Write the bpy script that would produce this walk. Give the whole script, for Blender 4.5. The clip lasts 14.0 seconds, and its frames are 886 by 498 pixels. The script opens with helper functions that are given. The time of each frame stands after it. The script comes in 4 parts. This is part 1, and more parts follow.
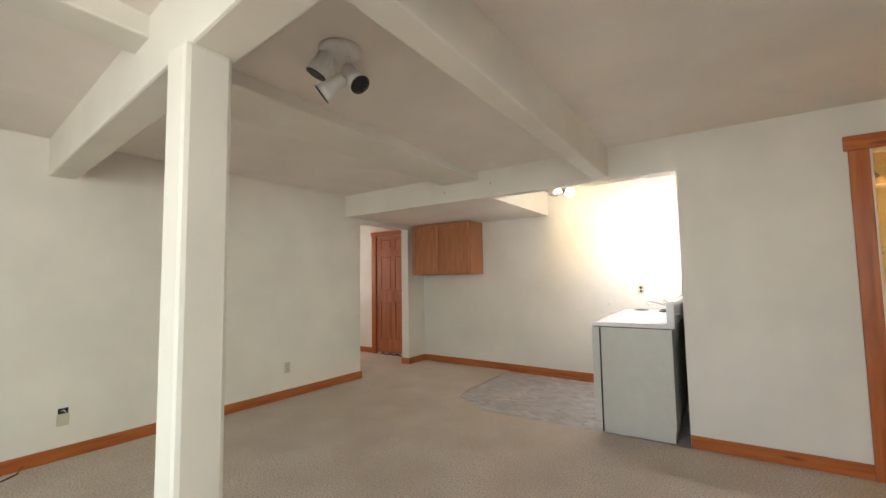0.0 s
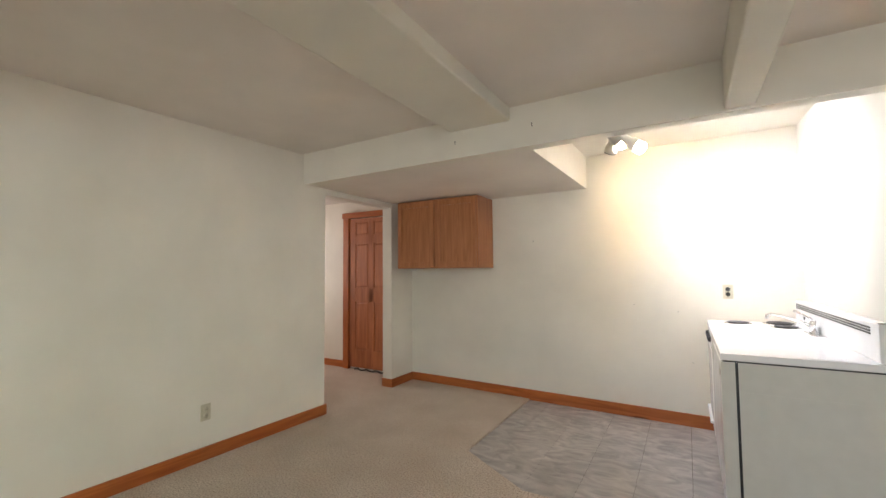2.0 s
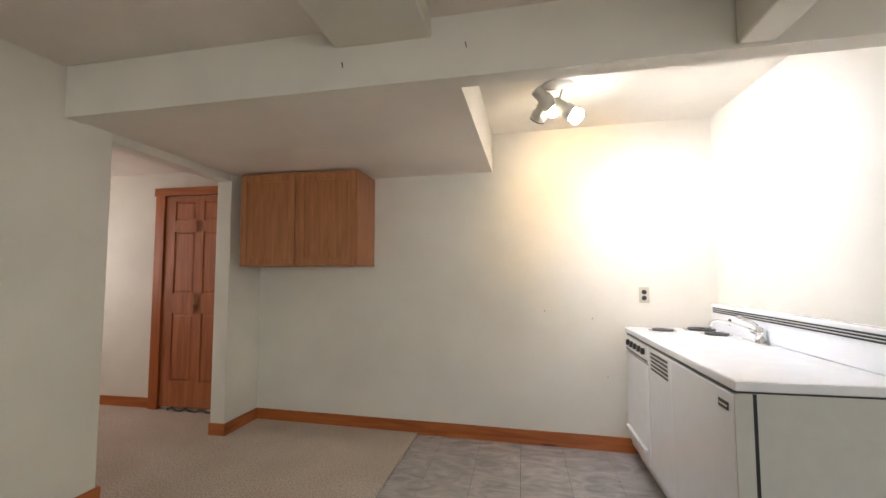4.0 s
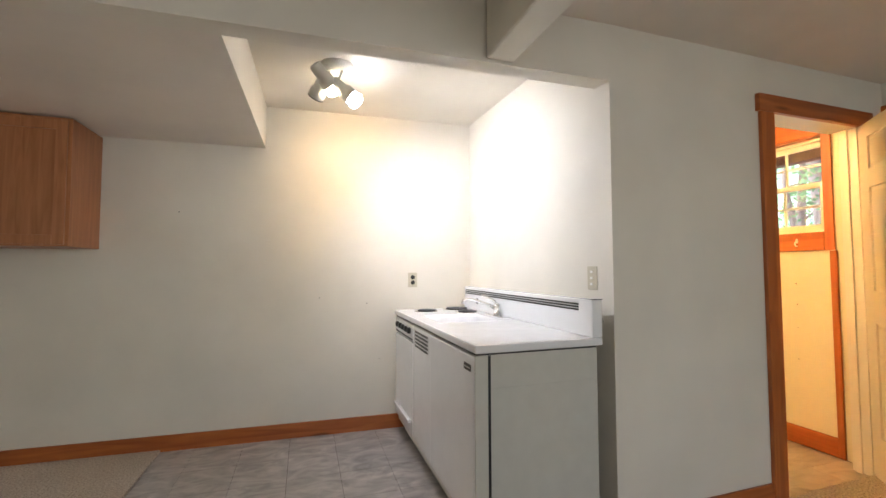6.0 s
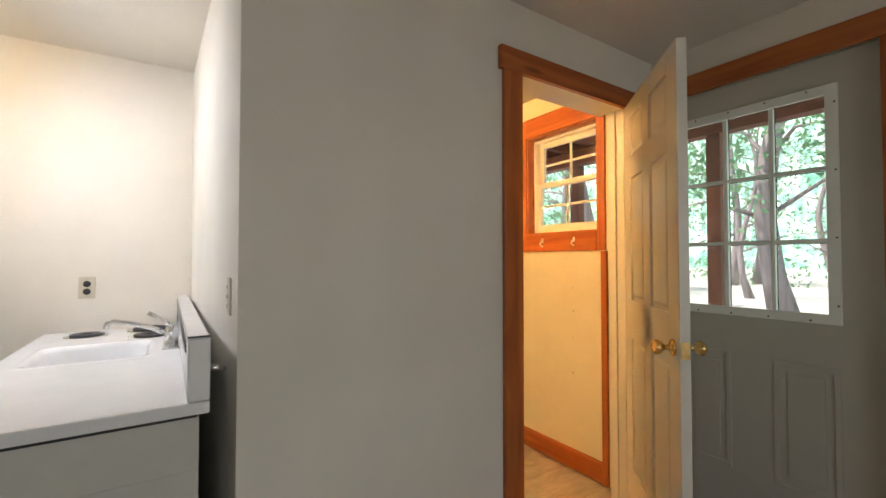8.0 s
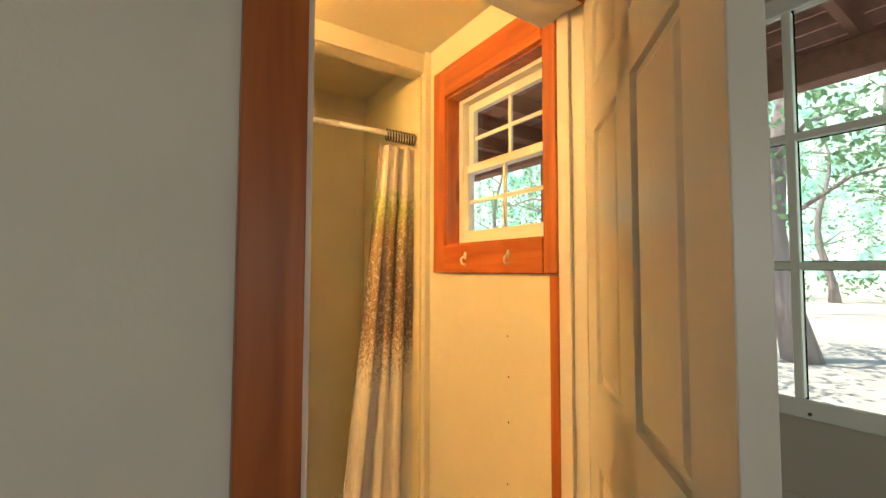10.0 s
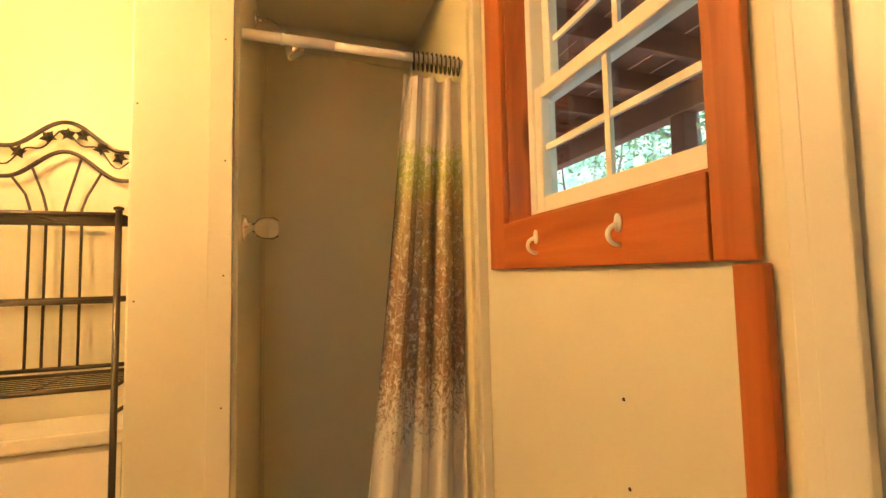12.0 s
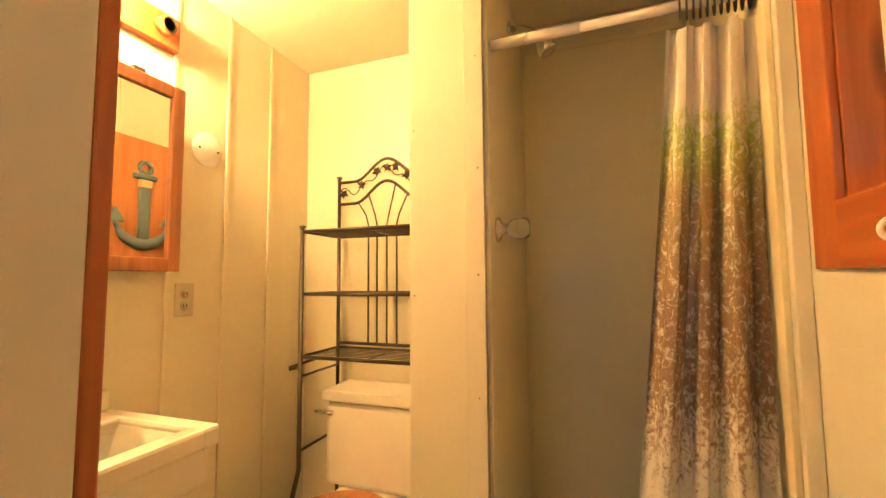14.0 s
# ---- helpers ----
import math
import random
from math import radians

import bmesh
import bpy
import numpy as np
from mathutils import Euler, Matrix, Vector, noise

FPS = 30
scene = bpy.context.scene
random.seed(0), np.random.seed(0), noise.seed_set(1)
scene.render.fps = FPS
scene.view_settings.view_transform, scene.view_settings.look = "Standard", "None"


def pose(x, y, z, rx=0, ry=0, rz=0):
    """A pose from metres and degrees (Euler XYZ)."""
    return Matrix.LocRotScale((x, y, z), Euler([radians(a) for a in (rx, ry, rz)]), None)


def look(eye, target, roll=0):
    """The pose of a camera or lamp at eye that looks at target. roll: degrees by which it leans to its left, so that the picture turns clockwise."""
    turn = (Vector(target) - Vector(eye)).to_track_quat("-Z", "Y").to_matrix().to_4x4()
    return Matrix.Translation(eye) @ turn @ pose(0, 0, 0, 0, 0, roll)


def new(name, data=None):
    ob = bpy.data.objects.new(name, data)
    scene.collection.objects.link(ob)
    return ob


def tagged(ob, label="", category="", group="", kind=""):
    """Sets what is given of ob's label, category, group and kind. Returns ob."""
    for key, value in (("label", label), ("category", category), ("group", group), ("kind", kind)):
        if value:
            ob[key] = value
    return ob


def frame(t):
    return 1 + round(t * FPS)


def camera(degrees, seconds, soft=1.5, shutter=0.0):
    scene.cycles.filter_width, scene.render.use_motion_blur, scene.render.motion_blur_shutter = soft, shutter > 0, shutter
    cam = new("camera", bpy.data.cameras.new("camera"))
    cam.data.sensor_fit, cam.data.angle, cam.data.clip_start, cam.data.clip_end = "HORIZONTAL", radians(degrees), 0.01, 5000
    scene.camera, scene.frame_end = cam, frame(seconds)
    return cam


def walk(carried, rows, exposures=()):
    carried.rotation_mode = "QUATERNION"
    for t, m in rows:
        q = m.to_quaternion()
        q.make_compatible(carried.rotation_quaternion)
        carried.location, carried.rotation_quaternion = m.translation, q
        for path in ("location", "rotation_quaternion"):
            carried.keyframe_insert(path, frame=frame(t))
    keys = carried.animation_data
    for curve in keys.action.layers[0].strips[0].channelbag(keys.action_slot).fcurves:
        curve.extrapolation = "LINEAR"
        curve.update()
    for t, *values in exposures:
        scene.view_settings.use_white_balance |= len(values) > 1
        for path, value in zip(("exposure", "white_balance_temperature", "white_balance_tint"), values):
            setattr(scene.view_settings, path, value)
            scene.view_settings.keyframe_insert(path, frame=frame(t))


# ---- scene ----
cam = camera(93.3, 14.0)
PATH = [
    (0, (0.251, -3.711, 1.284), (-0.849, -2.047, 1.428), -0.9),
    (0.5, (0.034, -3.438, 1.291), (-1.051, -1.763, 1.422), -0.8),
    (1, (-0.277, -3.148, 1.308), (-1.339, -1.457, 1.429), -0.7),
    (1.5, (-0.555, -2.829, 1.302), (-1.591, -1.122, 1.414), -0.6),
    (2, (-0.822, -2.499, 1.319), (-1.826, -0.773, 1.425), -0.5),
    (2.2, (-0.922, -2.371, 1.301), (-1.921, -0.642, 1.414), -0.4),
    (4.3, (-1.44, -1.615, 1.272), (-1.609, 0.375, 1.393), -0.2),
    (4.5, (-1.447, -1.601, 1.273), (-1.474, 0.395, 1.389), -0.3),
    (5, (-1.456, -1.581, 1.261), (-1.19, 0.398, 1.37), -0.3),
    (5.5, (-1.447, -1.586, 1.251), (-0.982, 0.357, 1.342), -0.3),
    (6, (-1.362, -1.598, 1.219), (-0.734, 0.298, 1.313), -0.1),
    (6.5, (-1.149, -1.599, 1.224), (-0.301, 0.211, 1.294), 0.0),
    (7, (-0.828, -1.559, 1.257), (0.145, 0.188, 1.31), -0.0),
    (7.5, (-0.532, -1.461, 1.25), (0.501, 0.251, 1.301), 0.0),
    (8, (-0.165, -1.308, 1.287), (0.932, 0.364, 1.335), 0.0),
    (8.2, (-0.01, -1.256, 1.302), (1.112, 0.4, 1.345), 0.1),
    (10.3, (1.007, -0.641, 1.353), (2.118, 1.019, 1.464), 0.2),
    (10.5, (1.081, -0.606, 1.344), (2.142, 1.085, 1.456), 0.1),
    (11, (1.182, -0.491, 1.323), (2.204, 1.225, 1.434), 0.0),
    (11.5, (1.341, -0.322, 1.326), (2.267, 1.445, 1.463), -0.1),
    (12, (1.43, -0.153, 1.328), (2.072, 1.738, 1.449), -1.2),
    (12.5, (1.499, 0.005, 1.31), (1.531, 1.999, 1.461), -1.2),
    (13, (1.507, 0.062, 1.311), (1.127, 2.02, 1.46), -1.0),
    (13.5, (1.526, 0.043, 1.319), (0.946, 1.951, 1.461), -1.0),
    (14, (1.528, -0.079, 1.323), (0.864, 1.801, 1.471), -0.5),
]
EXPOSURES = [(0, 1.7, 6500, 13), (2.2, 1.68, 6500, 13), (4.3, 1.4, 6450, 14), (5.5, 1.28, 6450, 14), (7, 1.0, 6500, 13), (8.2, 0.78, 6550, 13), (10.3, 0.84, 6800, 9), (10.9, 0.98, 6700, 9), (12, 0.54, 6500, 9), (14, 0.7, 6250, 11)]
walk(cam, [(t, look(e, g, r)) for t, e, g, r in PATH], EXPOSURES)

# ---- world, sun and lights ----
world = bpy.data.worlds.new("sky")
scene.world = world
world.use_nodes = True
wn = world.node_tree
sky = wn.nodes.new("ShaderNodeTexSky")
sky.sky_type = "NISHITA"
sky.sun_disc = False
sky.sun_elevation = radians(64)
sky.sun_rotation = radians(-52)
wn.links.new(sky.outputs[0], wn.nodes["Background"].inputs[0])
wn.nodes["Background"].inputs[1].default_value = 0.15


def lamp(name, kind, energy, colour, m, **more):
    data = bpy.data.lights.new(name, kind)
    data.energy, data.color = energy, colour
    for key, value in more.items():
        if key == "size": data.size = value
        if key == "size_y": data.shape, data.size_y = "RECTANGLE", value
        if key == "angle": data.angle = value
        if key == "radius": data.shadow_soft_size = value
        if key == "spot": data.spot_size, data.spot_blend = value
    ob = new(name, data)
    ob.matrix_world = m
    return ob


lamp("sun", "SUN", 5.0, (1.0, 0.95, 0.86), look((-9, 7, 24), (0, 0, 0)), angle=radians(0.6))
# daylight that enters by the south window behind the walk, from sky and lawn
lamp("window_light_south", "AREA", 17, (0.83, 0.91, 1.0), look((-0.6, -5.85, 1.55), (-0.9, -2.2, 0.0)), size=2.9, size_y=1.2)
lamp("window_light_lawn", "AREA", 5.5, (0.97, 1.0, 0.60), look((-0.6, -5.86, 1.45), (-1.8, -2.6, 2.7)), size=2.9, size_y=1.0)
# added fill by the solid east wall; no window is built there
lamp("east_fill_light", "AREA", 7, (0.92, 0.95, 1.0), look((2.02, -4.9, 1.5), (-3, -4.2, 1.2)), size=1.2, size_y=1.2)
# unseen lamp added to brighten the hall; its end wall is closed
lamp("hall_fill_light", "AREA", 4.5, (1.0, 0.93, 0.88), look((-6.3, 1.1, 1.5), (-4, 1.2, 1.3)), size=0.8, size_y=1.1)
# the two lit heads of the kitchen lamp
lamp("warm_spot", "SPOT", 8, (1.0, 0.66, 0.30), look((-1.155, 0.955, 2.22), (-0.92, 1.70, 1.85)), radius=0.03, spot=(radians(116), 1.0))
lamp("cool_spot", "SPOT", 35, (0.88, 0.93, 1.0), look((-1.05, 0.88, 2.19), (-0.03, 1.16, 1.40)), radius=0.03, spot=(radians(144), 1.0))

# ---- materials ----


def nodes_of(name):
    m = bpy.data.materials.new(name)
    m.use_nodes = True
    return m, m.node_tree, m.node_tree.nodes["Principled BSDF"]


def tex(nt, kind, scale=(1, 1, 1), **inputs):
    c = nt.nodes.new("ShaderNodeTexCoord")
    mp = nt.nodes.new("ShaderNodeMapping")
    mp.inputs["Scale"].default_value = scale
    nt.links.new(c.outputs["Object"], mp.inputs[0])
    n = nt.nodes.new(kind)
    nt.links.new(mp.outputs[0], n.inputs["Vector"])
    for key, value in inputs.items():
        n.inputs[key].default_value = value
    return n


def ramp(nt, source, stops):
    r = nt.nodes.new("ShaderNodeValToRGB")
    while len(r.color_ramp.elements) < len(stops):
        r.color_ramp.elements.new(0.5)
    for e, (p, col) in zip(r.color_ramp.elements, stops):
        e.position, e.color = p, (*col, 1) if len(col) == 3 else col
    nt.links.new(source, r.inputs[0])
    return r.outputs[0]


def mix(nt, fac, a, b, how="MIX"):
    n = nt.nodes.new("ShaderNodeMix")
    n.data_type, n.blend_type = "RGBA", how
    for s, v in ((0, fac), (6, a), (7, b)):
        if isinstance(v, (int, float)): n.inputs[s].default_value = v
        elif isinstance(v, tuple): n.inputs[s].default_value = (*v, 1)
        else: nt.links.new(v, n.inputs[s])
    return n.outputs[2]


def bump(nt, b, source, strength, distance=0.01):
    n = nt.nodes.new("ShaderNodeBump")
    n.inputs["Strength"].default_value, n.inputs["Distance"].default_value = strength, distance
    nt.links.new(source, n.inputs["Height"])
    nt.links.new(n.outputs[0], b.inputs["Normal"])


def paint(name, col, rough=0.6, grain=90, strength=0.12, stain=0.05):
    m, nt, b = nodes_of(name)
    big = tex(nt, "ShaderNodeTexNoise", Scale=1.6, Detail=4.0)
    dark = tuple(c * (1 - 2 * stain) for c in col)
    nt.links.new(ramp(nt, big.outputs["Fac"], [(0.35, dark), (0.65, col)]), b.inputs["Base Color"])
    b.inputs["Roughness"].default_value = rough
    fine = tex(nt, "ShaderNodeTexNoise", Scale=float(grain), Detail=3.0)
    bump(nt, b, fine.outputs["Fac"], strength, 0.004)
    return m


def wood(name, light, dark, axis="z", rough=0.4, knots=True, freq=1.0):
    m, nt, b = nodes_of(name)
    s = {"x": (1.5, 22, 22), "y": (22, 1.5, 22), "z": (22, 22, 1.5)}[axis]
    grain = tex(nt, "ShaderNodeTexNoise", tuple(v * freq for v in s), Scale=1.0, Detail=7.0, Distortion=0.8)
    col = ramp(nt, grain.outputs["Fac"], [(0.3, dark), (0.68, light)])
    s2 = {"x": (2.2, 11, 11), "y": (11, 2.2, 11), "z": (11, 11, 2.2)}[axis]
    if knots:
        v = tex(nt, "ShaderNodeTexVoronoi", tuple(k * 0.8 for k in s2), Scale=1.0)
        mask = ramp(nt, v.outputs["Distance"], [(0.07, (0.8,) * 3), (0.16, (0.0,) * 3)])
        col = mix(nt, mask, col, tuple(c * 0.3 for c in dark))
    nt.links.new(col, b.inputs["Base Color"])
    b.inputs["Roughness"].default_value = rough
    bump(nt, b, grain.outputs["Fac"], 0.08, 0.003)
    return m


def plain(name, col, rough=0.4, metal=0.0, vary=0.08, scale=14.0):
    m, nt, b = nodes_of(name)
    n = tex(nt, "ShaderNodeTexNoise", Scale=scale, Detail=5.0)
    nt.links.new(ramp(nt, n.outputs["Fac"], [(0.3, tuple(c * (1 - vary) for c in col)), (0.7, col)]), b.inputs["Base Color"])
    r = nt.nodes.new("ShaderNodeMapRange")
    r.inputs[3].default_value, r.inputs[4].default_value = rough * 0.8, rough * 1.25
    nt.links.new(n.outputs["Fac"], r.inputs[0])
    nt.links.new(r.outputs[0], b.inputs["Roughness"])
    b.inputs["Metallic"].default_value = metal
    return m


WALL = paint("wall_paint", (0.79, 0.742, 0.66))
CEIL = paint("ceiling_paint", (0.80, 0.73, 0.665), grain=60, strength=0.2)
BEAM = paint("beam_paint", (0.76, 0.72, 0.63))
BATH = paint("bath_paint", (0.78, 0.73, 0.58), rough=0.45, grain=130, strength=0.05)
TRIM = wood("orange_pine_z", (0.49, 0.145, 0.036), (0.30, 0.072, 0.016), "z", 0.33)
TRIMX = wood("orange_pine_x", (0.49, 0.145, 0.036), (0.30, 0.072, 0.016), "x", 0.33)
TRIMY = wood("orange_pine_y", (0.49, 0.145, 0.036), (0.30, 0.072, 0.016), "y", 0.33)
OAK = wood("oak_veneer", (0.46, 0.19, 0.078), (0.33, 0.122, 0.046), "z", 0.4, False, 1.6)
BROWN = wood("stained_door", (0.45, 0.15, 0.058), (0.30, 0.088, 0.033), "z", 0.42, False, 1.3)
DARKOAK = wood("mirror_oak", (0.34, 0.145, 0.065), (0.22, 0.085, 0.035), "z", 0.4, False, 1.6)
PLAQUE = wood("plaque_wood", (0.38, 0.15, 0.045), (0.25, 0.09, 0.024), "z", 0.45)
SEATW = wood("seat_wood", (0.50, 0.23, 0.09), (0.38, 0.15, 0.05), "y", 0.25, False)
DARKW = wood("porch_timber", (0.30, 0.13, 0.09), (0.16, 0.065, 0.045), "x", 0.8)
DOORW = paint("door_white", (0.78, 0.74, 0.66), 0.35, 60, 0.05, 0.03)
ENTRY = paint("entrance_grey_paint", (0.56, 0.52, 0.455), 0.4, 60, 0.05, 0.04)
ENAMEL = plain("white_enamel", (0.84, 0.84, 0.85), 0.16, 0, 0.03)
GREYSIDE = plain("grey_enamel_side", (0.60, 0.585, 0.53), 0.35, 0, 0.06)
PORC = plain("porcelain", (0.84, 0.80, 0.72), 0.1, 0, 0.03)
VINYL = plain("white_vinyl", (0.85, 0.84, 0.80), 0.35, 0, 0.04)
IVORY = plain("ivory_plastic", (0.56, 0.51, 0.39), 0.4, 0, 0.05)
BLACK = plain("black_plastic", (0.02, 0.02, 0.02), 0.4)
CHROME = plain("chrome", (0.8, 0.8, 0.8), 0.12, 1.0)
BRASS = plain("brass", (0.80, 0.56, 0.22), 0.2, 1.0)
IRON = plain("dark_bronze_metal", (0.06, 0.05, 0.04), 0.4, 0.6)
COIL = plain("burner_coil", (0.06, 0.06, 0.065), 0.5, 0.5)
SHOWER = plain("shower_panel", (0.83, 0.75, 0.50), 0.3, 0, 0.08, 3.0)
ROD = plain("rod_white", (0.85, 0.80, 0.72), 0.3)
HEAD = plain("lamp_white", (0.72, 0.70, 0.66), 0.35)
ANCHOR = plain("blue_grey_paint", (0.10, 0.15, 0.17), 0.6)
ROPE = plain("rope", (0.45, 0.33, 0.18), 0.9)
RUBBER = plain("dark_mat", (0.10, 0.085, 0.075), 0.9)
BARK = wood("bark", (0.38, 0.32, 0.31), (0.20, 0.16, 0.15), "z", 0.95, False, 0.4)
GRAVEL = plain("pale_ground", (0.50, 0.47, 0.42), 0.95, 0, 0.3, 3.0)


def carpet_material():
    m, nt, b = nodes_of("beige_carpet")
    fine = tex(nt, "ShaderNodeTexNoise", Scale=95.0, Detail=8.0, Roughness=0.65)
    big = tex(nt, "ShaderNodeTexNoise", Scale=2.2, Detail=5.0)
    col = ramp(nt, fine.outputs["Fac"], [(0.32, (0.24, 0.18, 0.135)), (0.46, (0.56, 0.46, 0.375)), (0.62, (0.80, 0.71, 0.62))])
    col = mix(nt, ramp(nt, big.outputs["Fac"], [(0.35, (0.4,) * 3), (0.65, (0.0,) * 3)]), col, (0.42, 0.325, 0.245))
    nt.links.new(col, b.inputs["Base Color"])
    b.inputs["Roughness"].default_value = 0.95
    bump(nt, b, fine.outputs["Fac"], 0.9, 0.012)
    return m


def tile_material(name, a, c, d):
    m, nt, b = nodes_of(name)
    info = nt.nodes.new("ShaderNodeObjectInfo")
    n = tex(nt, "ShaderNodeTexNoise", (5, 9, 1), Scale=1.0, Detail=6.0, Distortion=1.5)
    col = ramp(nt, n.outputs["Fac"], [(0.32, a), (0.5, c), (0.72, d)])
    f = nt.nodes.new("ShaderNodeMapRange")
    f.inputs[3].default_value, f.inputs[4].default_value = 0.0, 0.35
    nt.links.new(info.outputs["Random"], f.inputs[0])
    nt.links.new(mix(nt, f.outputs[0], col, a), b.inputs["Base Color"])
    b.inputs["Roughness"].default_value = 0.38
    bump(nt, b, n.outputs["Fac"], 0.06, 0.004)
    return m


def glow(name, col, strength):
    m, nt, b = nodes_of(name)
    b.inputs["Emission Color"].default_value = (*col, 1)
    b.inputs["Emission Strength"].default_value = strength
    return m


def glass_material(name, rough=0.0):
    m, nt, b = nodes_of(name)
    b.inputs["Base Color"].default_value = (0.97, 0.99, 0.98, 1)
    b.inputs["Transmission Weight"].default_value = 1.0
    b.inputs["Roughness"].default_value = rough
    b.inputs["IOR"].default_value = 1.45
    return m


def curtain_material():
    m, nt, b = nodes_of("printed_curtain")
    c = nt.nodes.new("ShaderNodeTexCoord")
    sep = nt.nodes.new("ShaderNodeSeparateXYZ")
    nt.links.new(c.outputs["Object"], sep.inputs[0])
    z = nt.nodes.new("ShaderNodeMapRange")
    z.inputs[1].default_value, z.inputs[2].default_value = 0.7, 1.95
    nt.links.new(sep.outputs[2], z.inputs[0])
    hue = ramp(nt, z.outputs[0], [(0.0, (0.25, 0.16, 0.085)), (0.45, (0.19, 0.11, 0.055)), (0.66, (0.25, 0.18, 0.05)), (0.78, (0.33, 0.40, 0.045)), (0.9, (0.52, 0.56, 0.18))])
    cover = ramp(nt, z.outputs[0], [(0.0, (0.36,) * 3), (0.13, (0.5,) * 3), (0.3, (0.66,) * 3), (0.72, (0.68,) * 3), (0.82, (0.55,) * 3), (0.9, (0.1,) * 3)])
    n = tex(nt, "ShaderNodeTexNoise", (75, 75, 50), Scale=1.0, Detail=9.0, Roughness=0.7, Distortion=1.2)
    sub = nt.nodes.new("ShaderNodeMath")
    sub.operation = "SUBTRACT"
    nt.links.new(cover, sub.inputs[0])
    nt.links.new(n.outputs["Fac"], sub.inputs[1])
    mask = ramp(nt, sub.outputs[0], [(0.0, (0.0,) * 3), (0.16, (0.94,) * 3)])
    warp = tex(nt, "ShaderNodeTexNoise", (26, 26, 18), Scale=1.0, Detail=4.0)
    twig = nt.nodes.new("ShaderNodeTexVoronoi")
    twig.inputs["Scale"].default_value = 5.0
    nt.links.new(warp.outputs["Color"], twig.inputs["Vector"])
    twig.feature = "DISTANCE_TO_EDGE"
    lines = ramp(nt, twig.outputs["Distance"], [(0.0, (0.8,) * 3), (0.03, (0.0,) * 3)])
    inside = ramp(nt, z.outputs[0], [(0.1, (0.0,) * 3), (0.25, (0.4,) * 3), (0.72, (0.35,) * 3), (0.85, (0.0,) * 3)])
    both = mix(nt, 1.0, lines, inside, "MULTIPLY")
    col = mix(nt, mask, (0.66, 0.62, 0.54), hue)
    col = mix(nt, both, col, (0.05, 0.03, 0.02))
    nt.links.new(col, b.inputs["Base Color"])
    b.inputs["Roughness"].default_value = 0.35
    return m


def leaf_material():
    m, nt, b = nodes_of("leaves")
    g = nt.nodes.new("ShaderNodeNewGeometry")
    nt.links.new(ramp(nt, g.outputs["Random Per Island"], [(0.0, (0.06, 0.13, 0.07)), (0.6, (0.14, 0.25, 0.13)), (1.0, (0.22, 0.36, 0.18))]), b.inputs["Base Color"])
    b.inputs["Roughness"].default_value = 0.6
    tr = nt.nodes.new("ShaderNodeBsdfTranslucent")
    tr.inputs[0].default_value = (0.30, 0.50, 0.26, 1)
    mx = nt.nodes.new("ShaderNodeMixShader")
    mx.inputs[0].default_value = 0.4
    nt.links.new(b.outputs[0], mx.inputs[1])
    nt.links.new(tr.outputs[0], mx.inputs[2])
    nt.links.new(mx.outputs[0], nt.nodes["Material Output"].inputs[0])
    return m


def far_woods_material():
    """Far-off woods, pale green patches with upright trunks; sun and haze painted in as glow."""
    m, nt, b = nodes_of("glowing_woods")
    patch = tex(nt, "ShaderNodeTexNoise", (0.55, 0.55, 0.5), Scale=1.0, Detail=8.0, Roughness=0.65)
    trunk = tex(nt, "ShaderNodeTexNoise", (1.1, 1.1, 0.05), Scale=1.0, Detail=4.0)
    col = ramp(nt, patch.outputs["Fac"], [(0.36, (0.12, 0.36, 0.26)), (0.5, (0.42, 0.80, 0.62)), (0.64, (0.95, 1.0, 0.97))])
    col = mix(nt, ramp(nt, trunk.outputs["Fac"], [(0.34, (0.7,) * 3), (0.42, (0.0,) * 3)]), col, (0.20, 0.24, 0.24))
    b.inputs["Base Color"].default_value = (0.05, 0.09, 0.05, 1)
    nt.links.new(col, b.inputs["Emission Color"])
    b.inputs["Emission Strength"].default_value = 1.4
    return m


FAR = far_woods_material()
CARPET = carpet_material()
TILE = tile_material("grey_vinyl_tile", (0.29, 0.265, 0.26), (0.43, 0.395, 0.38), (0.60, 0.55, 0.52))
BTILE = tile_material("beige_vinyl_tile", (0.34, 0.29, 0.24), (0.44, 0.38, 0.32), (0.55, 0.48, 0.40))
GLASS = glass_material("clear_glass")
CRYSTAL = glass_material("crystal_knob", 0.14)
CURTAIN = curtain_material()
LEAF = leaf_material()
MIRROR = plain("mirror_silver", (0.93, 0.93, 0.92), 0.015, 1.0, 0.01)
WARM_LENS = glow("warm_bulb", (1.0, 0.85, 0.55), 25)
COOL_LENS = glow("cool_bulb", (0.95, 0.98, 1.0), 25)
GLOBE = glow("vanity_bulb", (1.0, 0.575, 0.20), 560)

# ---- building helpers ----


def box(x0, x1, y0, y1, z0, z1, bevel=0.0, bm=None):
    out = bm or bmesh.new()
    b = bmesh.new()
    bmesh.ops.create_cube(b, size=1)
    for v in b.verts:
        v.co = ((x0 + x1) / 2 + v.co.x * (x1 - x0), (y0 + y1) / 2 + v.co.y * (y1 - y0), (z0 + z1) / 2 + v.co.z * (z1 - z0))
    if bevel:
        bmesh.ops.bevel(b, geom=b.edges[:], offset=bevel, segments=2, affect="EDGES", profile=0.5)
    add(out, b)
    return out


def add(out, b, m=None):
    me = bpy.data.meshes.new("tmp")
    b.to_mesh(me)
    b.free()
    if m is not None:
        me.transform(m)
    out.from_mesh(me)
    bpy.data.meshes.remove(me)
    return out


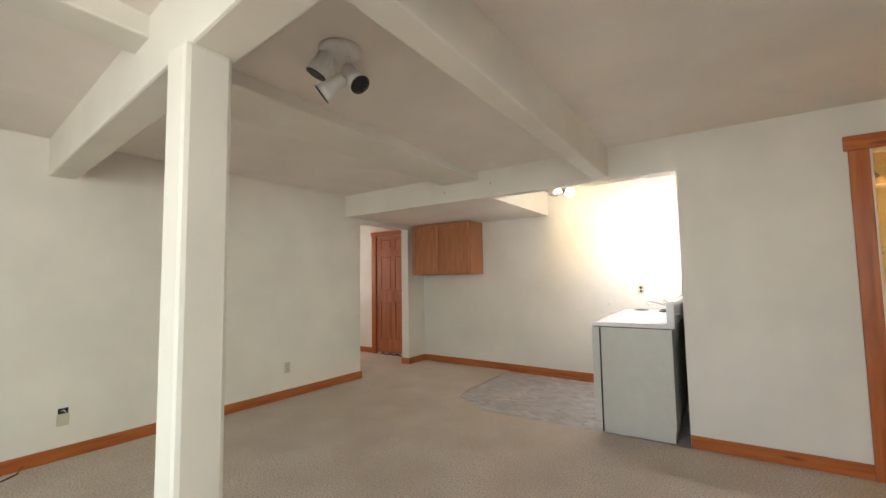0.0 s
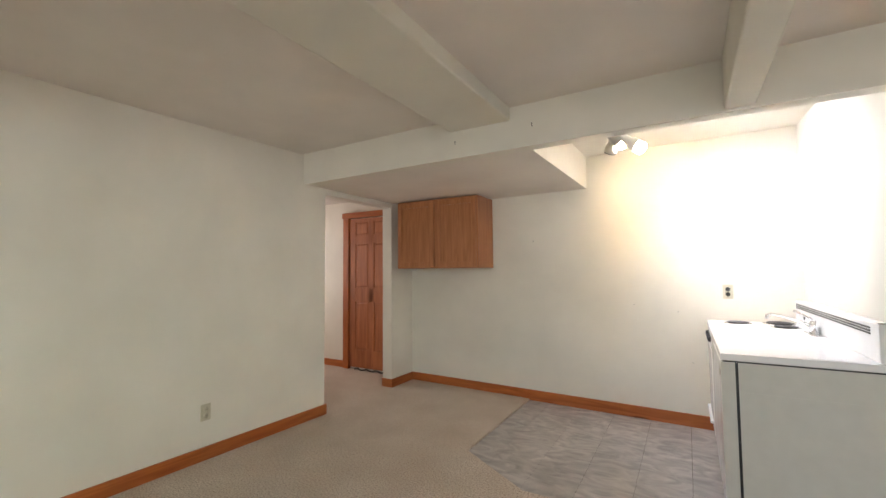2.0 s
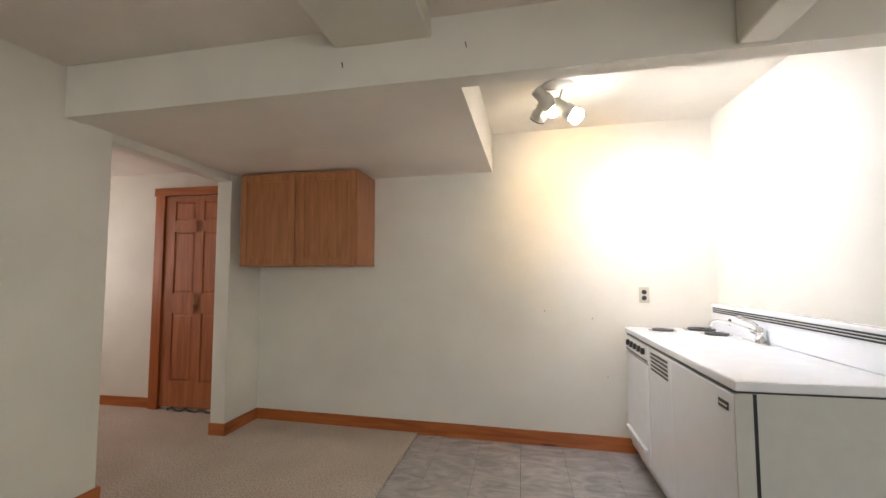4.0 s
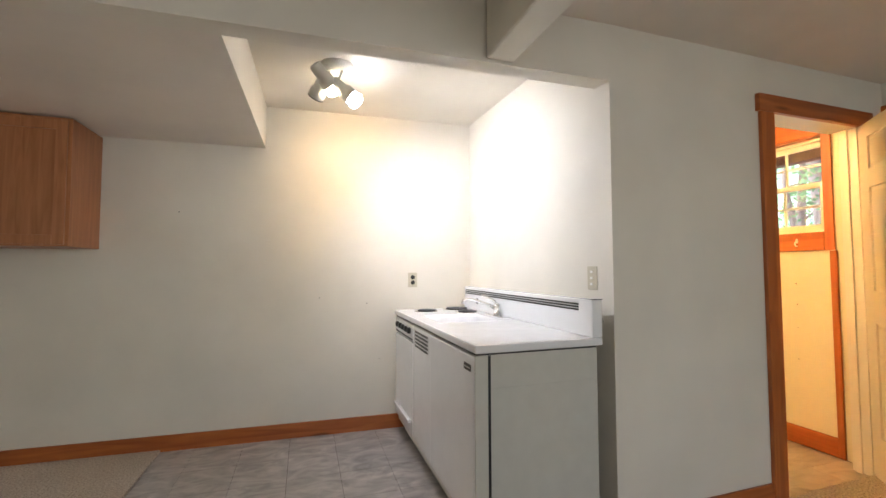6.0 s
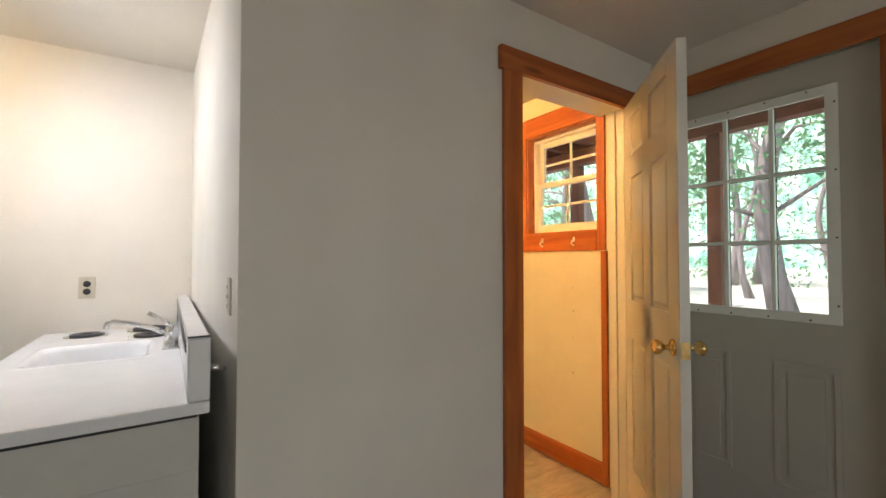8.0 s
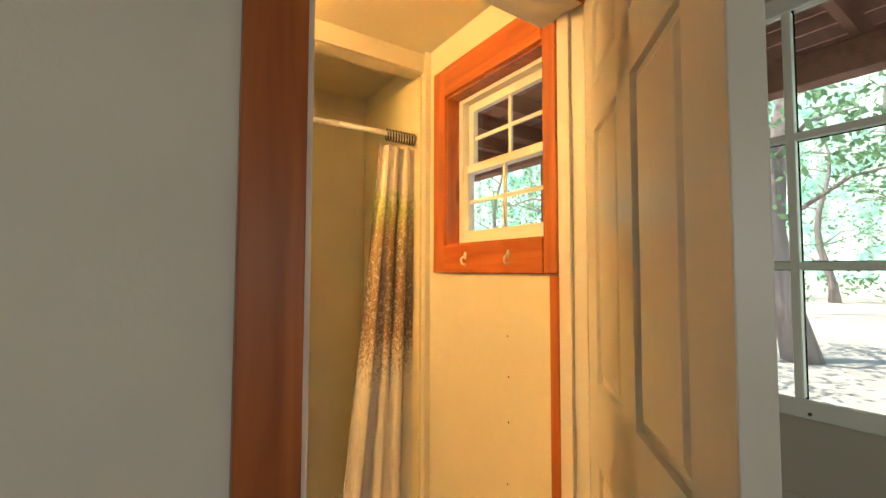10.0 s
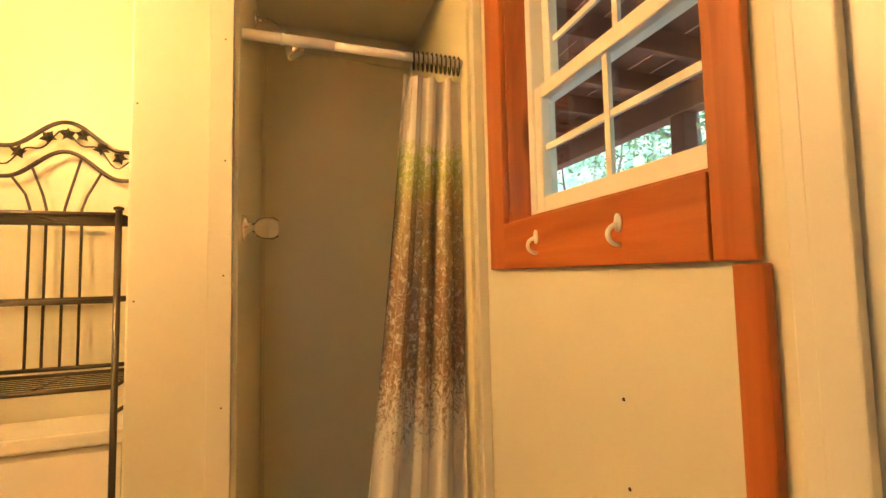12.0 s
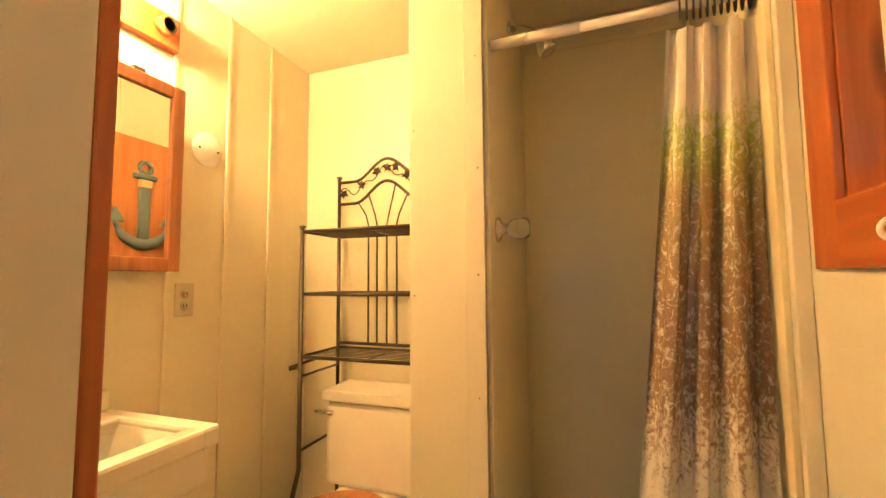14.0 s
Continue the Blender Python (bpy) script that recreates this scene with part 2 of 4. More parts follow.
def prism(points, z0, z1, bevel=0.0, bm=None):
    """An upright prism over a plan of (x, y) points."""
    out = bm or bmesh.new()
    b = bmesh.new()
    low = [b.verts.new((x, y, z0)) for x, y in points]
    top = [b.verts.new((x, y, z1)) for x, y in points]
    n = len(points)
    b.faces.new(low[::-1])
    b.faces.new(top)
    for i in range(n):
        b.faces.new((low[i], low[(i + 1) % n], top[(i + 1) % n], top[i]))
    bmesh.ops.recalc_face_normals(b, faces=b.faces)
    if bevel:
        bmesh.ops.bevel(b, geom=b.edges[:], offset=bevel, segments=2, affect="EDGES", profile=0.5)
    return add(out, b)


def slab_hole(xs, ys, z0, z1, m=None):
    """A slab over xs[0]..xs[3] and ys[0]..ys[3] with its middle field open."""
    b = bmesh.new()
    top = [[b.verts.new((x, y, z1)) for y in ys] for x in xs]
    low = [[b.verts.new((x, y, z0)) for y in ys] for x in xs]
    for i in range(3):
        for j in range(3):
            if (i, j) != (1, 1):
                b.faces.new((top[i][j], top[i + 1][j], top[i + 1][j + 1], top[i][j + 1]))
                b.faces.new((low[i][j], low[i][j + 1], low[i + 1][j + 1], low[i + 1][j]))
    for k in range(3):
        for (i, j), (p, q) in (((k, 0), (k + 1, 0)), ((k, 3), (k + 1, 3)), ((0, k), (0, k + 1)), ((3, k), (3, k + 1))):
            b.faces.new((top[i][j], top[p][q], low[p][q], low[i][j]))
    for (i, j), (p, q) in (((1, 1), (2, 1)), ((2, 1), (2, 2)), ((2, 2), (1, 2)), ((1, 2), (1, 1))):
        b.faces.new((top[i][j], top[p][q], low[p][q], low[i][j]))
    bmesh.ops.recalc_face_normals(b, faces=b.faces)
    return add(bmesh.new(), b, m)


def tube(points, r, seg=8, bm=None):
    out = bm or bmesh.new()
    pts = [Vector(p) for p in points]
    rings = []
    for i, p in enumerate(pts):
        d = (pts[min(i + 1, len(pts) - 1)] - pts[max(i - 1, 0)]).normalized()
        u = d.cross(Vector((0, 0, 1)) if abs(d.z) < 0.9 else Vector((1, 0, 0))).normalized()
        if rings and u.dot(last) < 0 and abs(u.dot(last)) > 0.5:
            u = -u
        w = d.cross(u)
        last = u
        rr = r[i] if isinstance(r, (list, tuple)) else r
        rings.append([out.verts.new(p + rr * (math.cos(a) * u + math.sin(a) * w)) for a in (2 * math.pi * k / seg for k in range(seg))])
    for a, b in zip(rings, rings[1:]):
        for k in range(seg):
            out.faces.new((a[k], a[(k + 1) % seg], b[(k + 1) % seg], b[k])).smooth = True
    out.faces.new(rings[0][::-1])
    out.faces.new(rings[-1])
    return out


def lathe(profile, m=None, seg=20, bm=None):
    """Turned round z from (radius, z) pairs, then laid by m."""
    out = bm or bmesh.new()
    b = bmesh.new()
    rings = [[b.verts.new((max(r, 1e-4) * math.cos(2 * math.pi * k / seg), max(r, 1e-4) * math.sin(2 * math.pi * k / seg), z)) for k in range(seg)] for r, z in profile]
    for p, q in zip(rings, rings[1:]):
        for k in range(seg):
            b.faces.new((p[k], p[(k + 1) % seg], q[(k + 1) % seg], q[k])).smooth = True
    b.faces.new(rings[0][::-1])
    b.faces.new(rings[-1])
    bmesh.ops.recalc_face_normals(b, faces=b.faces)
    return add(out, b, m)


BASE = {}


def mesh_ob(name, bm, material):
    bmesh.ops.recalc_face_normals(bm, faces=bm.faces)
    me = bpy.data.meshes.new(name)
    bm.to_mesh(me)
    bm.free()
    me.materials.append(material)
    return new(name, me)


def thing(name, base, label, category, group="", turn=0.0):
    """An empty at its base; with no turn its parts are given in world places."""
    ob = new(name)
    ob.empty_display_size = 0.05
    ob.matrix_world = pose(*base, 0, 0, turn)
    BASE[ob] = Vector(base) if turn == 0 else Vector()
    return tagged(ob, label, category, group)


def part(name, bm, material, parent, label=""):
    off = BASE[parent]
    bmesh.ops.translate(bm, verts=bm.verts, vec=-off)
    ob = mesh_ob(name, bm, material)
    ob.parent = parent
    BASE[ob] = off
    if label:
        tagged(ob, label)
    return ob


def whole(name, bm, material, label, category, group=""):
    return tagged(mesh_ob(name, bm, material), label, category, group)


def structure(name, bm, material, label=""):
    return tagged(mesh_ob(name, bm, material), label, name.split("_")[0], kind="structure")


# ---- the plan ----
LX = -3.785                      # left wall
CZ = 2.385                      # ceiling of the room
HZ = 2.11                       # underside of the header
EX = 2.10                       # outer wall of the room
BX, BXL = 1.95, 0.175           # outer and inner wall of the bathroom
BY = 1.68                       # end wall of the bathroom
BZ = 2.40                       # ceiling of the bathroom
J0, J1 = 1.10, 1.825            # bathroom doorway
DH = 2.075                      # its height


def back(x):
    """The end wall of the kitchen runs slightly askew."""
    return 1.65 - 0.0455 * x


def west(y):
    """The left wall of the room, slightly askew too."""
    return LX + 0.034 * (y - 0.37)


# ---- structure ----
structure("floor", box(-7, 2.3, -6.2, 2.6, -0.2, -0.022), RUBBER)
plan = [(west(-6), -6), (EX + 0.04, -6), (EX + 0.04, 0.0), (0, 0.0), (0, -0.03), (-1.72, -0.03), (-2.27, 0.32), (-2.27, back(-2.27)), (LX, back(LX)), (LX, 1.4), (LX - 0.13, 1.4), (LX - 0.13, 1.9), (-6.4, 1.9), (-6.4, 0.37), (LX, 0.37)]
structure("floor_carpet", prism(plan, -0.021, 0.0), CARPET, "worn beige cut-pile carpet with trodden patches")
structure("wall_west", prism([(west(-6) - 0.13, -6), (west(-6), -6), (LX, 0.37), (LX - 0.13, 0.37)], -0.01, 2.6, 0.006), WALL, "white painted plaster wall")
structure("wall_pier", prism([(LX - 0.13, 1.4), (LX, 1.4), (LX, back(LX) + 0.1), (LX - 0.13, back(LX) + 0.1)], 0, 2.6, 0.006), WALL)
structure("wall_over_hall", box(LX - 0.127, LX - 0.003, 0.37, 1.4, 2.06, 2.6, 0.004), WALL)
structure("wall_kitchen", prism([(LX, back(LX)), (0.1, back(0.1)), (0.1, back(0.1) + 0.12), (LX, back(LX) + 0.12)], -0.012, 2.6), WALL, "white painted kitchen wall")
structure("wall_alcove_side", prism([(0, 0.003), (0.12, 0.003), (0.12, 1.7), (-0.05, 1.7)], -0.012, 2.6), WALL)
bm = prism([(0.0, 0), (J0 - 0.02, 0), (J0 - 0.02, 0.165), (0.0, 0.165)], -0.012, 2.6)
box(J1 + 0.02, EX + 0.1, 0, 0.088, -0.012, 2.6, bm=bm)
box(J0 - 0.02, J1 + 0.02, 0, 0.165, DH + 0.02, 2.6, bm=bm)
structure("wall_front", bm, WALL, "white painted wall beside the bathroom doorway")
structure("wall_header", prism([(LX, 0.10), (0.0, 0.0), (0.0, 0.10), (LX, 0.2)], HZ, 2.6), WALL, "painted header beam over the kitchen alcove")
structure("ceiling_soffit", prism([(LX, 0.2), (-1.69, 0.145), (-1.66, back(-1.66)), (LX, back(LX))], HZ + 0.006, 2.6), CEIL)
structure("wall_soffit_side", prism([(-1.69, 0.145), (-1.675, 0.145), (-1.645, back(-1.66)), (-1.66, back(-1.66))], HZ + 0.003, 2.6), WALL)
structure("ceiling_alcove", prism([(-1.7, 0.09), (0.05, 0.09), (0.05, 1.75), (-1.7, 1.8)], 2.43, 2.55), WALL)
structure("ceiling", box(LX - 0.4, EX + 0.1, -6.1, 0.09, CZ, 2.7), CEIL, "low painted ceiling with boxed beams")
structure("beam_cross", prism([(LX - 0.15, -2.765), (EX, -3.37), (EX, -3.20), (LX - 0.15, -2.598)], 2.10, CZ + 0.02, 0.012), BEAM, "painted boxed ceiling beam")
structure("beam_narrow", prism([(-0.645, -3.0), (-0.517, -3.0), (-0.503, 0.01), (-0.632, 0.01)], 2.12, CZ + 0.02, 0.008), BEAM)
structure("beam_wide", box(-2.24, -1.79, -2.82, 0.06, 2.30, CZ + 0.02, 0.010), BEAM)
structure("beam_rear", box(-1.85, -1.65, -6, -2.95, 2.29, CZ + 0.02, 0.010), BEAM)
structure("column", box(-1.336, -1.195, -3.06, -2.893, -0.01, 2.105, 0.02), BEAM, "square painted post under the cross beam")
# hall behind the opening
structure("wall_hall_end", box(-6.5, LX - 0.13, 1.9, 2.0, -0.01, 2.4), WALL)
structure("wall_hall_side", box(-6.5, LX - 0.13, 0.27, 0.37, -0.01, 2.4), WALL)
structure("wall_hall_far", box(-6.5, -6.4, 0.37, 1.9, -0.01, 2.4), WALL)
structure("ceiling_hall", box(-6.5, LX - 0.12, 0.27, 2.0, 2.3, 2.4), CEIL)
# outer wall of the room with the entrance
bm = box(EX, EX + 0.14, -6.1, -0.905, -0.012, 2.6)
box(EX, EX + 0.14, -0.045, 0.0, -0.012, 2.6, bm=bm)
box(EX, EX + 0.14, -0.905, -0.045, 2.145, 2.6, bm=bm)
structure("wall_east", bm, WALL)
bm = box(LX - 0.4, -2.1, -6.1, -6.0, 0, 2.6)
box(0.9, EX + 0.1, -6.1, -6.0, 0, 2.6, bm=bm)
box(-2.1, 0.9, -6.1, -6.0, 0, 0.85, bm=bm)
box(-2.1, 0.9, -6.1, -6.0, 2.15, 2.6, bm=bm)
structure("wall_south", bm, WALL)
# bathroom shell
# laid flat as (z, y) and stood up
bm = slab_hole((-0.012, 1.45, 2.135, 2.6), (0.088, 0.241, 0.835, BY + 0.1), BX, BX + 0.14, Matrix(((0, 0, 1, 0), (0, 1, 0, 0), (1, 0, 0, 0), (0, 0, 0, 1))))
structure("wall_bath_east", bm, BATH, "cream painted panel wall under the window")
structure("wall_bath_end", box(0.12, BX, BY, BY + 0.1, -0.012, 2.6), BATH)
structure("wall_bath_west", box(BXL - 0.04, BXL, 0.14, BY, -0.012, 2.6), BATH)
structure("wall_bath_south", box(BXL, J0 - 0.02, 0.166, 0.170, -0.012, 2.6), BATH)
structure("ceiling_bath", box(0.1, BX, 0.09, BY, BZ, 2.55), BATH)
structure("wall_partition", box(1.045, 1.265, 1.0, BY, -0.012, BZ, 0.006), BATH, "cream painted shower partition")
structure("wall_shower_post", box(1.925, BX, 0.985, BY, -0.012, BZ, 0.004), BATH)
structure("wall_shower_head", box(1.265, 1.925, 1.0, 1.09, 2.30, BZ, 0.004), BATH)


def board(name, x0, x1, y0, y1, z0, z1, m, bevel=0.003, label=""):
    return structure(name, box(x0, x1, y0, y1, z0, z1, bevel), m, label)


# baseboards
H = 0.092
structure("baseboard_west", prism([(west(-6), -6), (west(-6) + 0.016, -6), (LX + 0.016, 0.371), (LX, 0.371)], -0.005, H, 0.003), TRIMY)
board("baseboard_west_end", LX - 0.13, LX + 0.016, 0.371, 0.386, -0.005, H, TRIMX)
board("baseboard_pier", LX, LX + 0.016, 1.386, back(LX), -0.005, H, TRIMY)
board("baseboard_pier_end", LX - 0.13, LX + 0.016, 1.383, 1.399, -0.005, H, TRIMX)
structure("baseboard_kitchen", prism([(LX + 0.016, back(LX) - 0.016), (-0.57, back(-0.57) - 0.016), (-0.57, back(-0.57)), (LX + 0.016, back(LX))], -0.021, H, 0.003), TRIMX, "orange stained pine baseboard")
board("baseboard_front", 0.004, 0.985, -0.016, 0.0, -0.005, H, TRIMX)
board("baseboard_bath", BX - 0.014, BX, 0.215, 0.99, -0.008, 0.115, TRIMY)
board("baseboard_hall", -6.4, -5.0, 1.885, 1.9, -0.005, H, TRIMX)
board("baseboard_east", EX - 0.016, EX, -6, -0.99, -0.005, H, TRIMY)
# casings
board("trim_bath_door_left", 0.985, 1.085, -0.022, 0.0, -0.005, 2.075, TRIM, 0.003, "orange stained pine door casing")
board("trim_bath_door_head", 0.965, 1.95, -0.026, 0.0, 2.076, 2.172, TRIMX)
board("trim_bath_door_right", 1.84, 1.93, -0.022, 0.0, -0.005, 2.075, TRIM)
board("trim_bath_inner_left", 1.0, J0 - 0.004, 0.171, 0.191, -0.01, 2.075, TRIM)
board("trim_bath_jamb_left", J0 - 0.019, J0, -0.004, 0.169, -0.01, DH, DOORW)
board("trim_bath_jamb_right", J1, J1 + 0.019, -0.004, 0.092, -0.01, DH, DOORW)
board("trim_bath_jamb_head", J0 - 0.02, J1 + 0.0, -0.004, 0.144, DH + 0.001, DH + 0.019, DOORW)
board("trim_bath_stop_left", J0, J0 + 0.012, 0.04, 0.075, -0.01, DH, DOORW, 0.002)
board("trim_bath_stop_right", J1 - 0.012, J1, 0.04, 0.07, -0.01, DH, DOORW, 0.002)
board("trim_bath_corner", BX - 0.018, BX, 0.184, 0.222, -0.01, 1.334, TRIM)
board("trim_entrance_head", EX - 0.022, EX, -1.02, -0.002, 2.135, 2.238, TRIMY, 0.003, "orange stained pine head casing over the entrance")
board("trim_entrance_side", EX - 0.02, EX, -0.99, -0.905, -0.005, 2.134, TRIM)
board("trim_entrance_near", EX - 0.02, EX, -0.045, -0.003, -0.005, 2.134, TRIM)
board("threshold", EX + 0.0, EX + 0.12, -0.905, -0.045, -0.012, 0.02, RUBBER)
# shower surround trim and wall battens
board("trim_shower_left", 1.215, 1.268, 0.984, 0.999, -0.01, BZ - 0.002, BATH, 0.002)
board("trim_shower_right", 1.918, 1.949, 0.966, 0.984, -0.01, BZ - 0.002, BATH, 0.003)
board("trim_shower_top", 1.268, 1.918, 0.982, 0.999, 2.30, 2.37, BATH, 0.003)
for y in (0.945, 1.175, 1.41):
    board("trim_batten", BXL, BXL + 0.008, y - 0.009, y + 0.009, 0, BZ, BATH, 0.003)
board("trim_batten_end", 0.86, 0.88, BY - 0.008, BY, 0, BZ, BATH, 0.003)
board("trim_batten_partition", 1.037, 1.045, 1.19, 1.21, 0, BZ, BATH, 0.003)

# ---- doors ----


def knob(parent, m, material, name="door_knob"):
    """A round knob with its rose, its axis along +z of m."""
    return part(name, lathe([(0.031, 0), (0.031, 0.004), (0.024, 0.01), (0.011, 0.014), (0.010, 0.034), (0.020, 0.04), (0.027, 0.052), (0.027, 0.062), (0.018, 0.07), (0.0, 0.072)], m), material, parent)


def panel_door(name, base, turn, w, h, t, material, label, rows, metal, hinge_side=-1):
    """A six-panel door. It lies along its own x from 0 to w, its thickness along y from 0 to t."""
    door = thing(name, base, label, "door", turn=turn)
    st, mid = 0.105, 0.09
    xs = [(st, (w - mid) / 2), ((w + mid) / 2, w - st)]
    body = box(0, st, 0, t, 0, h, 0.002)
    box(w - st, w, 0, t, 0, h, 0.002, body)
    box((w - mid) / 2, (w + mid) / 2, 0, t, rows[0][0], rows[-1][1], 0, body)
    edges = [0.0] + [v for r in rows for v in r] + [h]
    for z0, z1 in zip(edges[::2], edges[1::2]):
        box(st, w - st, 0, t, z0, z1, 0, body)
    part("door_leaf", body, material, door)
    for z0, z1 in rows:
        for x0, x1 in xs:
            p = box(x0, x1, 0.011, t - 0.011, z0, z1)
            for y0, y1 in ((0.003, 0.0112), (t - 0.0112, t - 0.003)):
                f = bmesh.new()
                s = 0.016
                out = y0 if y0 < t / 2 else y1
                inn = y1 if y0 < t / 2 else y0
                a = [f.verts.new(c) for c in ((x0 + 0.012, inn, z0 + 0.012), (x1 - 0.012, inn, z0 + 0.012), (x1 - 0.012, inn, z1 - 0.012), (x0 + 0.012, inn, z1 - 0.012))]
                b = [f.verts.new(c) for c in ((x0 + s + 0.012, out, z0 + s + 0.012), (x1 - s - 0.012, out, z0 + s + 0.012), (x1 - s - 0.012, out, z1 - s - 0.012), (x0 + s + 0.012, out, z1 - s - 0.012))]
                f.faces.new(b)
                for k in range(4):
                    f.faces.new((a[k], a[(k + 1) % 4], b[(k + 1) % 4], b[k]))
                add(p, f)
            part("panel", p, material, door)
    for side, y, rx in ((0, 0.0, 90), (1, t, -90)):
        knob(door, pose(w - 0.06, y, 0.955, rx), metal)
    part("latch_plate", box(w, w + 0.002, t / 2 - 0.013, t / 2 + 0.013, 0.925, 0.985, 0.0), metal, door)
    for z in (0.2, h / 2, h - 0.2):
        part("hinge", tube([(-0.004, t + 0.004, z - 0.045), (-0.004, t + 0.004, z + 0.045)], 0.006), metal, door)
    return door


SIX = [(0.24, 0.885), (1.075, 1.675), (1.785, 1.975)]
# the bathroom door stands half open into the room
panel_door("bathroom_door", (J1 - 0.006, -0.01, 0.012), 180 + 47.0, 0.72, 2.06, 0.035, DOORW, "white six-panel door half open with brass knobs", SIX, BRASS)
panel_door("hall_door", (-4.86, 1.868, 0.03), 0.001, 0.76, 2.02, 0.032, BROWN, "brown stained six-panel wooden door, closed", SIX, BRASS)
part("strip", tube([(-4.75 + 0.05 * k, 1.85, 0.012 + 0.012 * math.sin(k * 1.9)) for k in range(13)], 0.012), RUBBER, thing("door_draught_strip", (-4.5, 1.85, 0), "dark torn draught strip under the hall door", "draught strip"))
board("trim_hall_door_left", -4.97, -4.868, 1.85, 1.899, -0.005, 2.06, TRIM)
board("trim_hall_door_head", -4.99, -4.0, 1.85, 1.899, 2.061, 2.14, TRIMX)
board("trim_hall_door_right", -4.095, -4.0, 1.85, 1.899, -0.005, 2.06, TRIM)

# entrance door with its nine-pane light
door = thing("entrance_door", (EX + 0.03, -0.475, 0.02), "grey-white entrance door with a nine-pane window", "door")
X0, X1 = EX + 0.03, EX + 0.075
ya, yb, za, zb = -0.745, -0.155, 1.045, 1.985
leaf = box(X0, X1, -0.900, ya, 0.02, 2.14)
box(X0, X1, yb, -0.050, 0.02, 2.14, bm=leaf)
box(X0, X1, ya, yb, 0.02, za, bm=leaf)
box(X0, X1, ya, yb, zb, 2.14, bm=leaf)
part("door_leaf", leaf, ENTRY, door)
fr = box(X0 - 0.014, X0, ya - 0.03, ya + 0.012, za - 0.03, zb + 0.03, 0.003)
box(X0 - 0.014, X0, yb - 0.012, yb + 0.03, za - 0.03, zb + 0.03, 0.003, fr)
box(X0 - 0.014, X0, ya + 0.012, yb - 0.012, za - 0.03, za + 0.012, 0.003, fr)
box(X0 - 0.014, X0, ya + 0.012, yb - 0.012, zb - 0.012, zb + 0.03, 0.003, fr)
lite = part("window_frame", fr, VINYL, door)
pw, ph = (yb - ya - 0.024) / 3, (zb - za - 0.024) / 3
for i in (1, 2):
    part("muntin", box(X0 - 0.008, X0 + 0.012, ya + 0.012 + i * pw - 0.009, ya + 0.012 + i * pw + 0.009, za + 0.012, zb - 0.012, 0.002), VINYL, lite)
    for j in range(3):
        y = ya + 0.012 + j * pw + (0.009 if j else 0)
        part("muntin", box(X0 - 0.007, X0 + 0.012, y, ya + 0.012 + (j + 1) * pw - (0.009 if j < 2 else 0), za + 0.012 + i * ph - 0.009, za + 0.012 + i * ph + 0.009, 0.002), VINYL, lite)
for i in range(3):
    for j in range(3):
        p = part("pane", box(X0 + 0.014, X0 + 0.018, ya + i * pw + 0.001, ya + (i + 1) * pw + 0.023, za + j * ph + 0.001, za + (j + 1) * ph + 0.023), GLASS, lite)
        p.visible_shadow = False
for y in (ya - 0.02, yb + 0.02):
    for k in range(4):
        part("screw", lathe([(0.004, 0), (0.004, 0.002), (0.0, 0.003)], pose(X0 - 0.014, y, za + 0.05 + k * 0.28, 0, -90), 8), RUBBER, lite)
for k in range(4):
    for z in (za - 0.018, zb + 0.018):
        part("screw", lathe([(0.004, 0), (0.004, 0.002), (0.0, 0.003)], pose(X0 - 0.014, ya + 0.07 + k * 0.15, z, 0, -90), 8), RUBBER, lite)
for y0, y1 in ((-0.765, -0.535), (-0.365, -0.145)):
    for z0, z1 in ((0.28, 0.835),):
        p = box(X0 - 0.005, X0, y0, y1, z0, z0 + 0.022, 0.002)
        box(X0 - 0.005, X0, y0, y1, z1 - 0.022, z1, 0.002, p)
        box(X0 - 0.005, X0, y0, y0 + 0.022, z0 + 0.022, z1 - 0.022, 0.002, p)
        box(X0 - 0.005, X0, y1 - 0.022, y1, z0 + 0.022, z1 - 0.022, 0.002, p)
        box(X0 - 0.004, X0, y0 + 0.05, y1 - 0.05, z0 + 0.05, z1 - 0.05, 0.003, p)
        part("panel", p, ENTRY, door)
knob(door, pose(X0, -0.115, 0.957, 0, -90), BRASS)
part("deadbolt", lathe([(0.03, 0), (0.03, 0.006), (0.02, 0.016), (0.0, 0.018)], pose(X0, -0.112, 1.108, 0, -90)), BRASS, door)
whole("door_mat", box(EX - 0.38, EX - 0.03, -0.86, -0.32, 0.0, 0.008, 0.003), RUBBER, "dark mat on the carpet inside the entrance", "door mat")

# ---- bathroom window ----
win = thing("window_bath", (BX + 0.07, 0.568, 1.45), "white double-hung window in an orange pine casing", "window")
tagged(win, kind="structure")
y0, y1, z0, z1 = 0.243, 0.833, 1.452, 2.133
xf = BX - 0.016
part("casing", box(xf, BX, y1 - 0.005, 0.918, 1.337, 2.262, 0.003), TRIM, win)
part("casing", box(xf, BX, 0.193, y0 + 0.005, 1.337, 2.262, 0.003), TRIM, win)
part("casing", box(xf - 0.003, BX, y0 + 0.006, y1 - 0.006, z1 - 0.004, 2.262, 0.003), TRIMY, win)
apron = part("apron", box(xf - 0.003, BX, y0 + 0.006, y1 - 0.006, 1.337, z0 + 0.004, 0.003), TRIMY, win)
for a in ((y1 - 0.012, y1 - 0.0005, z0, z1), (y0 + 0.0005, y0 + 0.012, z0, z1), (y0 + 0.012, y1 - 0.012, z0, z0 + 0.012), (y0 + 0.012, y1 - 0.012, z1 - 0.012, z1)):
    part("jamb", box(BX, BX + 0.062, *a), TRIM, win)
